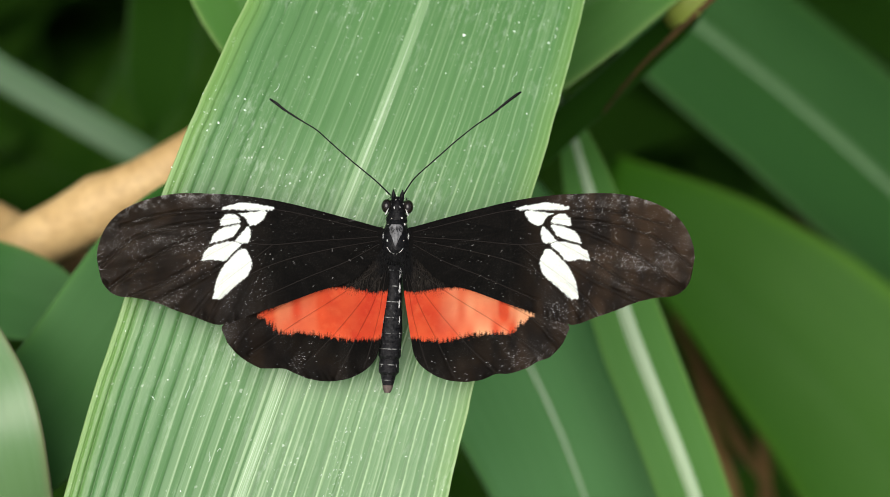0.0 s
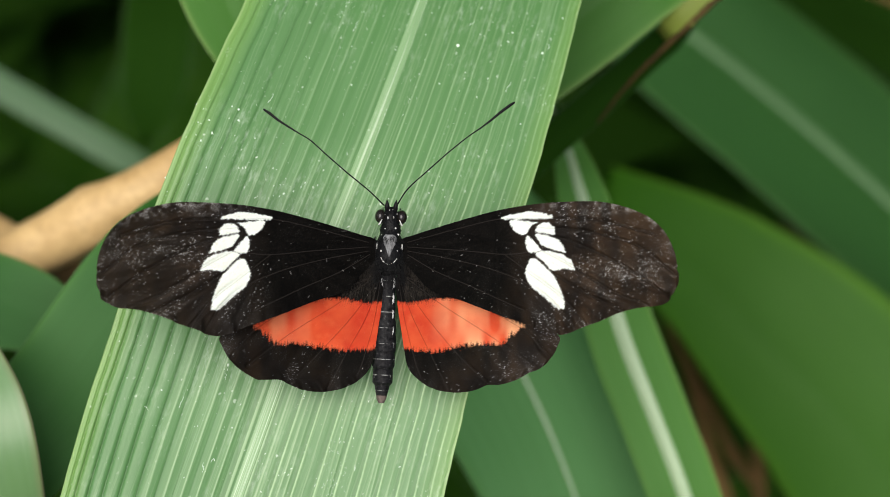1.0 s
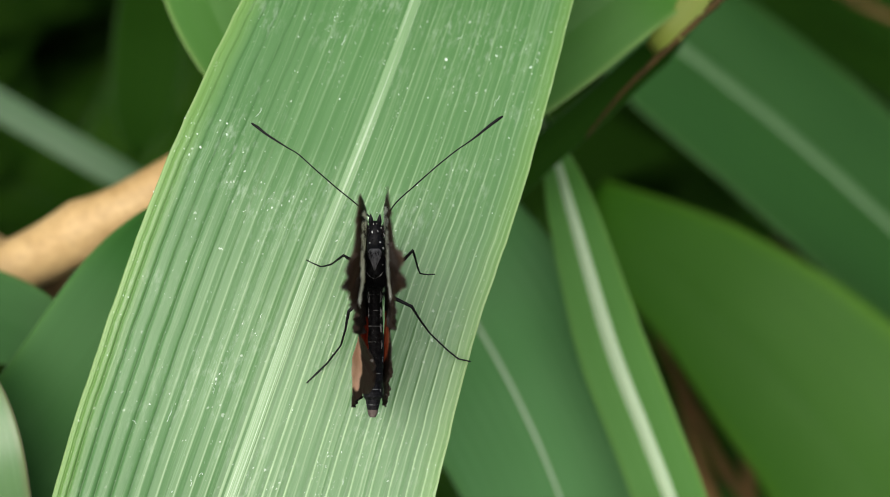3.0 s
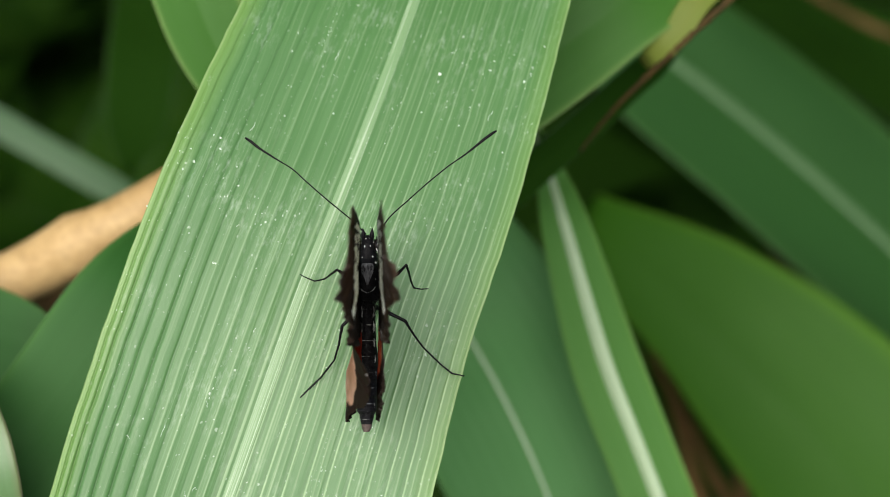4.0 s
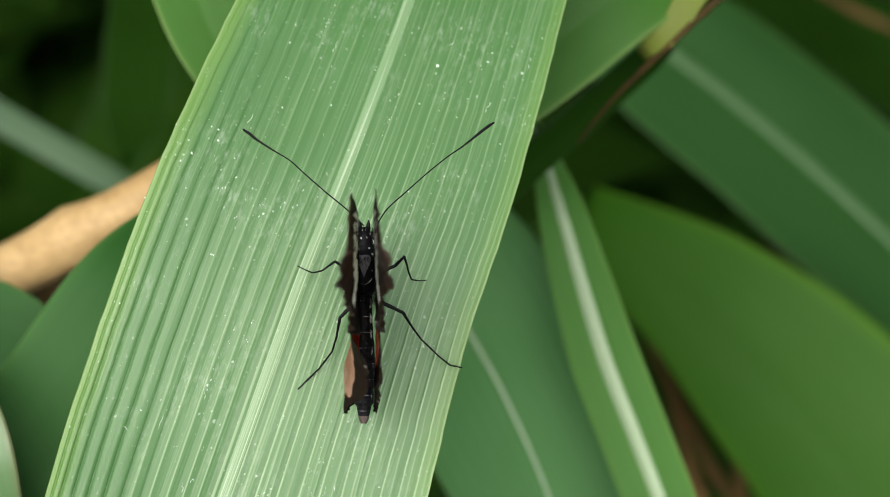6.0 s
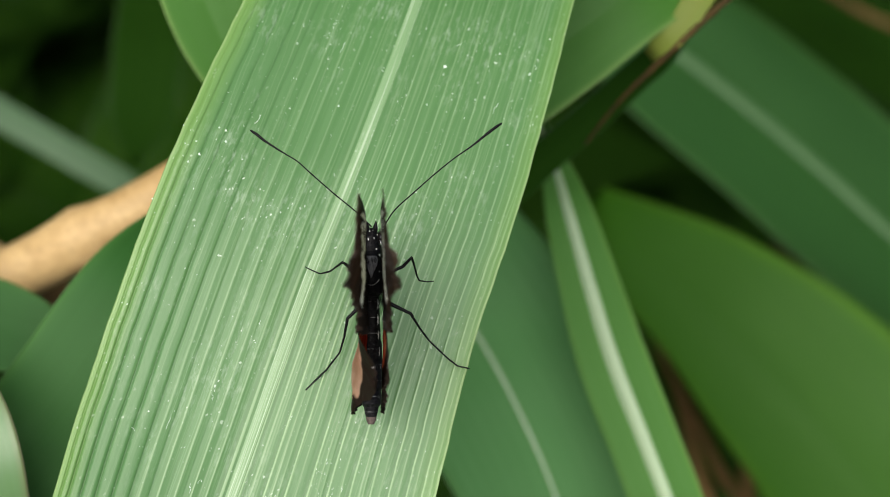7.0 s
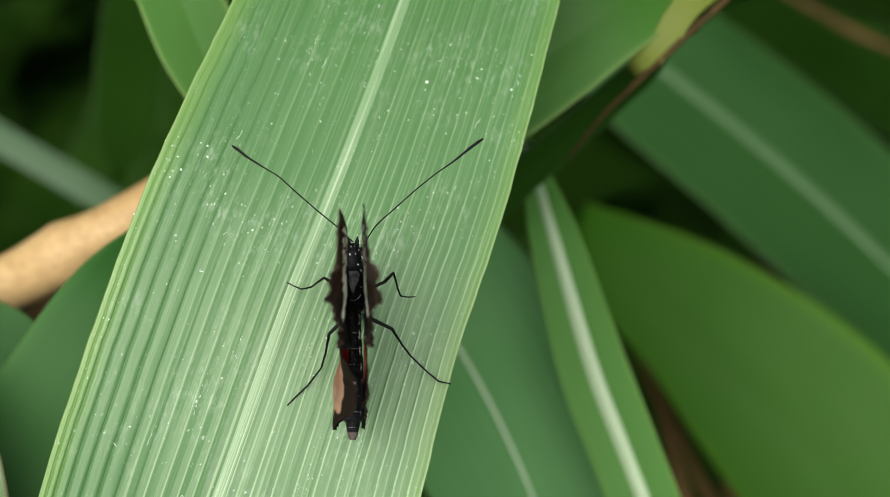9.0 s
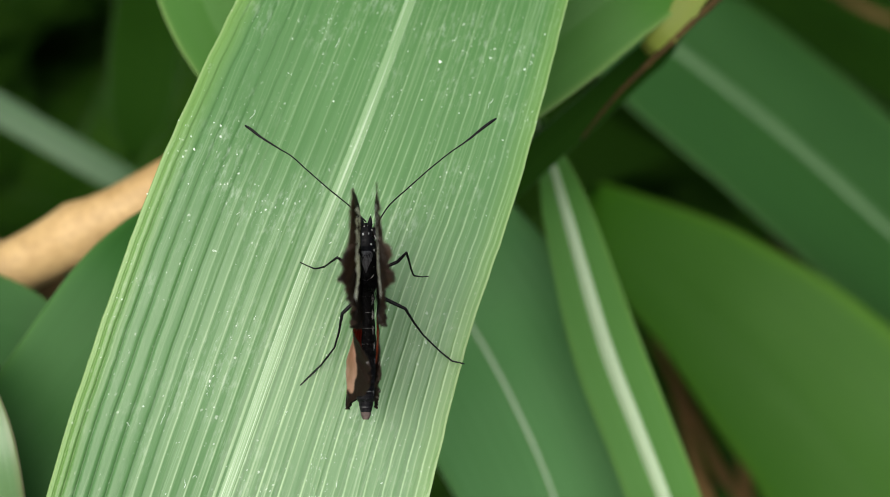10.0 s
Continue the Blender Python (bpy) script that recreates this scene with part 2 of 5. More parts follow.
LEAF_DEEP = leaf_material("leaf_deep", (0.020, 0.084, 0.014), (0.030, 0.108, 0.022), (0.05, 0.14, 0.04), rough=0.5, glow=0.25, edge=(0.06, 0.16, 0.03), specular=0.13)
LEAF_BROAD = leaf_material("leaf_broad", (0.028, 0.119, 0.003), (0.043, 0.152, 0.006), (0.05, 0.16, 0.02), rough=0.6, glow=0.38, edge=(0.12, 0.29, 0.008), specular=0.26)
LEAF_YELLOW = leaf_material("leaf_yellow", (0.110, 0.170, 0.024), (0.165, 0.190, 0.038), (0.26, 0.20, 0.03), rough=0.5, glow=0.25, edge=(0.16, 0.16, 0.012), specular=0.16)
# base colour kept darker than other leaves, standing in for deep shade
LEAF_SHADE_TONE = leaf_material("leaf_shade_tone", (0.007, 0.030, 0.002), (0.014, 0.043, 0.004), (0.020, 0.052, 0.006), rough=0.7, glow=0.06, through=(0.05, 0.12, 0.006), edge=(0.02, 0.06, 0.01), specular=0.02)
LEAF_PALE = leaf_material("leaf_pale", (0.085, 0.175, 0.060), (0.105, 0.200, 0.080), (0.14, 0.24, 0.11), rough=0.4, glow=0.2, edge=(0.22, 0.12, 0.08), specular=0.5)
RIB_GREEN = leaf_material("midrib_green", (0.044, 0.122, 0.032), (0.060, 0.150, 0.044), (0.08, 0.18, 0.06), rough=0.55, glow=0.1)
DRY = plain_material("dry_cane", (0.35, 0.222, 0.085), (0.52, 0.36, 0.165), 170, 0.6, 0.0003, 0.4)
CULM = plain_material("green_cane", (0.09, 0.17, 0.04), (0.14, 0.22, 0.06), 120, 0.5, 0.0002)
BROWN_EDGE = plain_material("dead_margin", (0.026, 0.018, 0.005), (0.062, 0.038, 0.009), 300, 0.8, 0.0003, 0.2)
SOIL = plain_material("leaf_litter_soil", (0.055, 0.030, 0.014), (0.11, 0.062, 0.028), 28, 0.95, 0.004, 0.2)
DEAD = plain_material("dead_leaf", (0.075, 0.044, 0.013), (0.15, 0.090, 0.030), 60, 0.8, 0.0006, 0.25)
BODY = plain_material("body_black", (0.002, 0.002, 0.0023), (0.006, 0.006, 0.0065), 1600, 0.33, 0.0002, 0.08)
BELLY = ringed_material("abdomen_grey")
PATCH = plain_material("grey_scales", (0.006, 0.006, 0.006), (0.20, 0.20, 0.205), 2600, 0.6, 0.0001, 0.2, stretch=(1.0, 0.22, 1.0))
TAIL = plain_material("tail_brown", (0.045, 0.033, 0.028), (0.11, 0.08, 0.068), 2600, 0.7, 0.00006, 0.3)
EYE = plain_material("eye_dark", (0.006, 0.005, 0.004), (0.014, 0.011, 0.009), 900, 0.16, 0.0, 0.35)
DOT = plain_material("white_scale", (0.20, 0.20, 0.19), (0.60, 0.60, 0.57), 3600, 0.7, 0.0, 0.3)
HAIR = plain_material("soft_hair", (0.005, 0.004, 0.0035), (0.022, 0.018, 0.014), 1500, 0.8, 0.0, 0.1)
SIDE = plain_material("side_scales", (0.08, 0.08, 0.08), (0.55, 0.55, 0.53), 3400, 0.7, 0.0, 0.2)
LIMB = plain_material("limb_black", (0.002, 0.002, 0.002), (0.006, 0.006, 0.006), 2500, 0.4, 0.0, 0.10)
FUR = plain_material("fur_black", (0.004, 0.004, 0.004), (0.010, 0.010, 0.010), 2000, 0.9, 0.0, 0.03)
SPECK = plain_material("dried_drop", (0.30, 0.42, 0.29), (0.62, 0.70, 0.60), 1500, 0.6, 0.0, 0.4)
WING_TOP, WING_UNDER = wing_material("wing_upper"), wing_material("wing_lower", True)


# ---- shape helpers ----
def spline(points, count):
    """A smooth curve through the points (Catmull-Rom), evened out along its length."""
    p = np.array(points, float)
    p = np.vstack([2 * p[0] - p[1], p, 2 * p[-1] - p[-2]])
    out = []
    for i in range(1, len(p) - 2):
        t = np.linspace(0, 1, 40, endpoint=False)[:, None]
        a, b, c, d = p[i - 1], p[i], p[i + 1], p[i + 2]
        out.append(0.5 * (2 * b + (c - a) * t + (2 * a - 5 * b + 4 * c - d) * t ** 2 + (3 * b - a - 3 * c + d) * t ** 3))
    q = np.vstack(out + [p[-2][None]])
    s = np.concatenate([[0], np.cumsum(np.linalg.norm(np.diff(q[:, :3], axis=0), axis=1))])
    u = np.linspace(0, s[-1], count)
    return np.stack([np.interp(u, s, q[:, k]) for k in range(q.shape[1])], 1)


def hash_noise(x, seed=0):
    """Smooth random values along numbers x."""
    rng = np.random.RandomState(seed)
    table = rng.rand(4096)
    i = np.floor(x).astype(int)
    f = x - i
    f = f * f * (3 - 2 * f)
    return table[i % 4096] * (1 - f) + table[(i + 1) % 4096] * f


def noise2(x, y, seed=0):
    rng = np.random.RandomState(seed)
    table = rng.rand(256, 256)
    i, j = np.floor(x).astype(int), np.floor(y).astype(int)
    f, g = x - i, y - j
    f, g = f * f * (3 - 2 * f), g * g * (3 - 2 * g)
    at = lambda a, b: table[a % 256, b % 256]
    return (at(i, j) * (1 - f) + at(i + 1, j) * f) * (1 - g) + (at(i, j + 1) * (1 - f) + at(i + 1, j + 1) * f) * g


def mesh_object(name, verts, faces, material, parent=None, smooth=True):
    me = bpy.data.meshes.new(name)
    me.from_pydata([tuple(v) for v in verts], [], faces)
    me.materials.append(material)
    if smooth:
        me.polygons.foreach_set("use_smooth", [True] * len(me.polygons))
    me.update()
    ob = new(name, me)
    ob.parent = parent
    return ob


def part(name, bm, material, parent, label=""):
    me = bpy.data.meshes.new(name)
    bm.to_mesh(me)
    bm.free()
    me.materials.append(material)
    me.polygons.foreach_set("use_smooth", [True] * len(me.polygons))
    ob = new(name, me)
    ob.parent = parent
    return tagged(ob, label)


def grid_faces(rows, cols, closed=False):
    f = []
    for i in range(rows - 1):
        for j in range(cols if closed else cols - 1):
            k = (j + 1) % cols
            f.append((i * cols + j, i * cols + k, (i + 1) * cols + k, (i + 1) * cols + j))
    return f


def tube(name, points, material, parent, rings=40, sides=12, label="", wobble=0.0, squash=1.0, seed=0, bent=False):
    """A round limb through points (x, y, z, radius) in millimetres."""
    q = spline(points, rings)
    if bent:
        k = np.array(points, float)
        s = np.concatenate([[0], np.cumsum(np.linalg.norm(np.diff(k[:, :3], axis=0), axis=1))])
        q = np.stack([np.interp(np.linspace(0, s[-1], rings), s, k[:, i]) for i in range(4)], 1)
    p, r = q[:, :3] * MM, q[:, 3] * MM
    t = np.gradient(p, axis=0)
    t /= np.linalg.norm(t, axis=1)[:, None]
    up = np.array([0.13, 0.21, 0.97])
    x = np.cross(t, up)
    x /= np.linalg.norm(x, axis=1)[:, None]
    y = np.cross(x, t)
    ang = np.linspace(0, 2 * math.pi, sides, endpoint=False)
    rng = np.random.RandomState(seed)
    verts = []
    for i in range(rings):
        k = r[i] * (1 + wobble * (rng.rand(sides) - 0.5))
        verts.extend(p[i] + x[i] * (k * np.cos(ang))[:, None] + y[i] * (k * np.sin(ang) * squash)[:, None])
    faces = grid_faces(rings, sides, True)
    faces.append(tuple(range(sides))[::-1])
    faces.append(tuple((rings - 1) * sides + j for j in range(sides)))
    return tagged(mesh_object(name, verts, faces, material, parent), label)


def blade_surface(spine, roll, fold, sag, rows):
    """Spine rows (x, y, z, left half width, right half width) in millimetres; gives places, side way, normal and length along."""
    q = spline(spine, rows)
    p, w = q[:, :3], (q[:, 3], q[:, -1])
    t = np.gradient(p, axis=0)
    t /= np.linalg.norm(t, axis=1)[:, None]
    side = np.cross(t, np.array([0, 0, 1.0]))
    side /= np.linalg.norm(side, axis=1)[:, None]
    nrm = np.cross(side, t)
    a = np.radians(roll)
    side, nrm = side * math.cos(a) + nrm * math.sin(a), nrm * math.cos(a) - side * math.sin(a)
    s = np.concatenate([[0], np.cumsum(np.linalg.norm(np.diff(p, axis=0), axis=1))])
    return p, w, side, nrm, s


def blade(name, spine, material, parent, label="", veins=None, roll=0, fold=0.06, sag=0.0, rows=60, cols=41, ribs=None, rib_width=0.9, rib_material=None, rib_rise=0.30, thick=0.25, wave=0.0, seed=1):
    """A strap leaf: a ribbed sheet along its spine, with a raised midrib as a part of its own."""
    p, (wl, wr), side, nrm, s = blade_surface(spine, roll, fold, sag, rows)
    a = np.linspace(-1, 1, cols)
    w = np.where(a[None] > 0, wr[:, None], wl[:, None])
    wv = wave * (hash_noise(s / 23.0 + 7.7, seed)[:, None] - 0.5) * a[None] ** 2 * np.where(a > 0, 1, -1)[None]
    lift = (fold * np.abs(a) + sag * a * a)[None] * w + wv
    if ribs is not None:
        lift = lift + ribs(a[None], s[:, None])
    edge = 1 + 0.006 * (hash_noise(s / 2.1, seed + 3) - 0.5)
    pos = p[:, None] + side[:, None] * (a[None] * w * edge[:, None])[..., None] + nrm[:, None] * lift[..., None]
    ob = mesh_object(name, pos.reshape(-1, 3) * MM, grid_faces(rows, cols), material, parent)
    me = ob.data
    across = a[None] * w * MM
    along = np.repeat(s[:, None] * MM, cols, 1) + seed * 0.37
    sidec = np.repeat(a[None], rows, 0)
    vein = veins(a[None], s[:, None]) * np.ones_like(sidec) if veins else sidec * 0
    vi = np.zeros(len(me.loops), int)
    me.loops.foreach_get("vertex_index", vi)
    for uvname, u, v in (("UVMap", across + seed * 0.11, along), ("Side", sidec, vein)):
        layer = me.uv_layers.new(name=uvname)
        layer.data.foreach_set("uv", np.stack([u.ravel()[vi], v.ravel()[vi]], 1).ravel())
    solid = ob.modifiers.new("thickness", "SOLIDIFY")
    solid.thickness, solid.offset = thick * MM, -1
    tagged(ob, label)
    if rib_material:
        n = 41
        b = np.linspace(-1, 1, n)
        rw = rib_width * np.clip(wl / wl.max(), 0.25, 1) * np.linspace(1.3, 0.8, rows)
        groove = 0.12 * np.cos(b * 9.0)
        rise = (rib_rise * (1 - b * b))[None] * np.ones((rows, 1)) + 0.10 * groove[None]
        mid = p[:, None] + side[:, None] * b[None, :, None] * rw[:, None, None] + nrm[:, None] * (rise * rib_width / 0.9 + 0.03 + np.abs(b)[None] * fold * rw[:, None])[..., None]
        rb = mesh_object("midrib", mid.reshape(-1, 3) * MM, grid_faces(rows, n), rib_material, ob)
        rm = rb.data
        vi = np.zeros(len(rm.loops), int)
        rm.loops.foreach_get("vertex_index", vi)
        u, v = b[None] * rw[:, None] * MM + 0.5, np.repeat(s[:, None] * MM, n, 1)
        line = 0.8 * np.sin(b * 17 + 1.5 * np.sin(b * 7 + seed)) + 0.5 * np.sin(b * 41 + 1) + 0.1
        line = line[None] * np.clip(1.25 - s / 150, 0.15, 1)[:, None]
        for uvname, uu, v in (("UVMap", u, v), ("Side", u * 0, v * 0 + line)):
            layer = rm.uv_layers.new(name=uvname)
            layer.data.foreach_set("uv", np.stack([uu.ravel()[vi], v.ravel()[vi]], 1).ravel())
        tagged(rb, "pale raised midrib")
    return ob


def lathe(name, stations, material, parent, label="", sides=20, bump=0.0):
    """A round body along y: stations (y, half width, half height, x, z) in millimetres."""
    q = np.array(stations, float)
    n = 8 * (len(q) - 1) + 1
    u = np.linspace(0, len(q) - 1, n)
    f = u - np.floor(u)
    i = np.minimum(np.floor(u).astype(int), len(q) - 2)
    f = u - i
    f = f * f * (3 - 2 * f) * 0.5 + f * 0.5
    q = q[i] * (1 - f)[:, None] + q[i + 1] * f[:, None]
    ang = np.linspace(0, 2 * math.pi, sides, endpoint=False)
    verts = []
    for y, w, h, x, z in q:
        for t in ang:
            verts.append(((x + w * math.cos(t)) * MM, y * MM, (z + h * math.sin(t)) * MM))
    faces = grid_faces(n, sides, True)
    faces.append(tuple(range(sides))[::-1])
    faces.append(tuple((n - 1) * sides + j for j in range(sides)))
    return tagged(mesh_object(name, verts, faces, material, parent), label)


def ball(name, x, y, z, rx, ry, rz, material, parent, label="", seg=14):
    bm = bmesh.new()
    bmesh.ops.create_uvsphere(bm, u_segments=seg, v_segments=seg // 2 + 1, radius=1.0)
    for v in bm.verts:
        v.co = Vector(((x + v.co.x * rx) * MM, (y + v.co.y * ry) * MM, (z + v.co.z * rz) * MM))
    return part(name, bm, material, parent, label)


def thing(name, label, category, group=""):
    ob = new(name)
    ob.empty_display_size = 0.01
    ob.matrix_world = BOARD
    return tagged(ob, label, category, group)


# ---- ground ----
def ground():
    n = 90
    u = np.linspace(-1, 1, n)
    g = np.sign(u) * (np.abs(u) ** 4 * 400 + np.abs(u) * 1.5)
    x, y = np.meshgrid(g, g)
    z = 0.03 * (noise2(x * 4 + 50, y * 4 + 50, 3) - 0.5) + 0.015 * (noise2(x * 15 + 90, y * 15 + 90, 4) - 0.5)
    z = z * np.exp(-(x ** 2 + y ** 2) / 40) - 0.02
    ob = mesh_object("ground", np.stack([x, y, z], -1).reshape(-1, 3), grid_faces(n, n), SOIL)
    tagged(ob, "dark brown soil under leaf litter", "ground", kind="structure")


ground()


# ---- the plants ----
FURROWS = (-1.0, -0.962, -0.915, -0.845, -0.760, -0.665, -0.566, -0.459, -0.360, -0.268, -0.182, -0.10, -0.03)
THREADS = (0.05, 0.15, 0.252, 0.358, 0.455, 0.565, 0.667, 0.760, 0.850, 0.928, 1.0)
HAIRLINES = (0.085, 0.112, 0.185, 0.215, 0.300, 0.400, 0.425, 0.515, 0.612, 0.630, 0.712, 0.805, 0.885, 0.965)


def share(a, marks):
    """How far a place lies between its two neighbouring marks, 0 to 1."""
    return np.interp(a, marks, np.arange(len(marks))) % 1.0


def lines_at(a, marks, width):
    m = a * 0.0
    for k in marks:
        m = np.maximum(m, np.exp(-((a - k) / width) ** 2))
    return m


def fan(a, s):
    """Fine crowded lines that run into the midrib, strongest low on the leaf."""
    wave = 0.6 * np.sin(math.pi * 47 * a + 3 * np.sin(31 * a)) + 0.5 * np.sin(math.pi * 83 * a + 2 * np.sin(57 * a + 1))
    return wave * np.clip(1.3 - np.abs(a) / 0.10, 0, 1) * np.clip((205 - s) / 70, 0.05, 1)


def main_ribs(a, s):
    """Pleats of the broad blade: round ridges towards one edge, flat folded bands further in, faint steps on the other half."""
    near = np.clip((225 - s) / 110, 0.42, 1.0)
    f = share(a, FURROWS)
    round_ridge = 0.36 * (1 - np.abs(2 * f - 1) ** 3.6)
    band = 0.22 * (1 - np.abs(2 * f - 1))
    k = np.clip((-a - 0.42) / 0.25, 0, 1)
    left = (round_ridge * k + band * (1 - k)) * np.clip(-a * 9 - 0.2, 0, 1) * near * np.clip((1.02 + a) * 14, 0.25, 1)
    g = share(a, THREADS)
    right = (0.06 * g - 0.06 * np.exp(-((g - 0.82) / 0.13) ** 2) + 0.05 * lines_at(a, THREADS, 0.006) + 0.03 * lines_at(a, HAIRLINES, 0.005)) * np.clip(a * 8 - 0.2, 0, 1) * near
    return left + right + 0.022 * fan(a, s) + 0.004 * np.sin(math.pi * 61 * a + 3 * np.sin(5 * a))


def main_veins_shade(a, s):
    """Pale threads on the ridges, and shade painted dark into furrows and steps."""
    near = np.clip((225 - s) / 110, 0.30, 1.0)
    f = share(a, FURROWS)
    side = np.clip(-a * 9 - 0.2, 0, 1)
    furrow_shade = np.exp(-(np.minimum(f, 1 - f) / 0.07) ** 2) * side * np.clip((-a - 0.3) * 4, 0.3, 1)
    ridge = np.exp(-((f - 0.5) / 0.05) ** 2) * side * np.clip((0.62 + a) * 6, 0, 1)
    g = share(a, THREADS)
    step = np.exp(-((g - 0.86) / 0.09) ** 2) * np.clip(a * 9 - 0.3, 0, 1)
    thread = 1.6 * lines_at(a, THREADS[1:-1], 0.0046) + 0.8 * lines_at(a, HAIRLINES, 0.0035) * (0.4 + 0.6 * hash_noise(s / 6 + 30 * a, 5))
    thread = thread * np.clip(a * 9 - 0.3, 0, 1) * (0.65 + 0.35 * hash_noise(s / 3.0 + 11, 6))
    return (thread + 0.6 * ridge - 1.3 * furrow_shade - 0.85 * step) * near + 1.15 * fan(a, s) - 0.2 * np.abs(fan(a, s))


def soft_ribs(a, s):
    return 0.10 * np.abs(np.sin(math.pi * 9 * a))


def close_ribs(a, s):
    return 0.30 * np.abs(np.sin(math.pi * 13 * a)) ** 0.7


def culm(parent, x, y, z, r=6.0):
    """The upright cane of a plant, down to the soil."""
    down = 1000 * 0.62 / 0.819
    base = z / 0.819
    pts = [(x, y + k * 0.574, z + k * 0.819, r * (1 if k < 60 else 0.6)) for k in np.linspace(-(down + base + 0.70 * y) - 25, 90, 12)]
    return tube("stem", pts, CULM, parent, 60, 14, "jointed green cane")


plant = thing("cane_plant", "broad-bladed cane plant with a large pale green leaf", "plant", "cane plants")
main_leaf = blade("leaf", [(-46.0, -113.1, -70, 10.3, 10.3), (-35.24, -60.32, 4.0, 20.2, 26.7), (-29.44, -40.22, 1.8, 21.7, 27.3), (-23.74, -23.52, -0.5, 22.8, 25.7), (-15.67, -0.79, -2.4, 23.15, 23.35), (-8.6, 17.6, -7.5, 22.91, 22.49), (-0.14, 41.19, -18, 21.04, 20.56), (8.6, 67.8, -38, 19.0, 18.2), (19.1, 100.9, -85, 13.3, 13.3), (27.0, 135.8, -140, 1.5, 1.5)], BLADE, plant, "broad pale green ribbed blade with dust specks", fold=0.02, sag=0.0, rows=240, cols=541, ribs=main_ribs, veins=main_veins_shade, rib_width=0.74, rib_rise=0.12, rib_material=RIB, seed=2)
blade("leaf", [(-61.2, -81.3, -60.0, 5.1), (-63.7, -34.5, -25.0, 9.1), (-68.4, -15.9, -25.0, 8.3), (-78.3, 1.5, -40.0, 1.6)], LEAF_PALE, plant, "pale green blade with a reddish rim", roll=-8, rib_material=RIB_GREEN, ribs=soft_ribs, seed=4)
blade("leaf", [(-74.1, -75.7, -80.0, 4.4), (-69.2, -37.9, -45.0, 9.0), (-54.3, -20.5, -40.0, 9.1), (-39.5, -0.2, -42.0, 8.6), (-28.2, 15.9, -60.0, 1.7)], LEAF_DEEP, plant, "dark green blade out of focus", roll=6, ribs=soft_ribs, rib_material=None, seed=5)
culm(plant, -40, -105, -30)


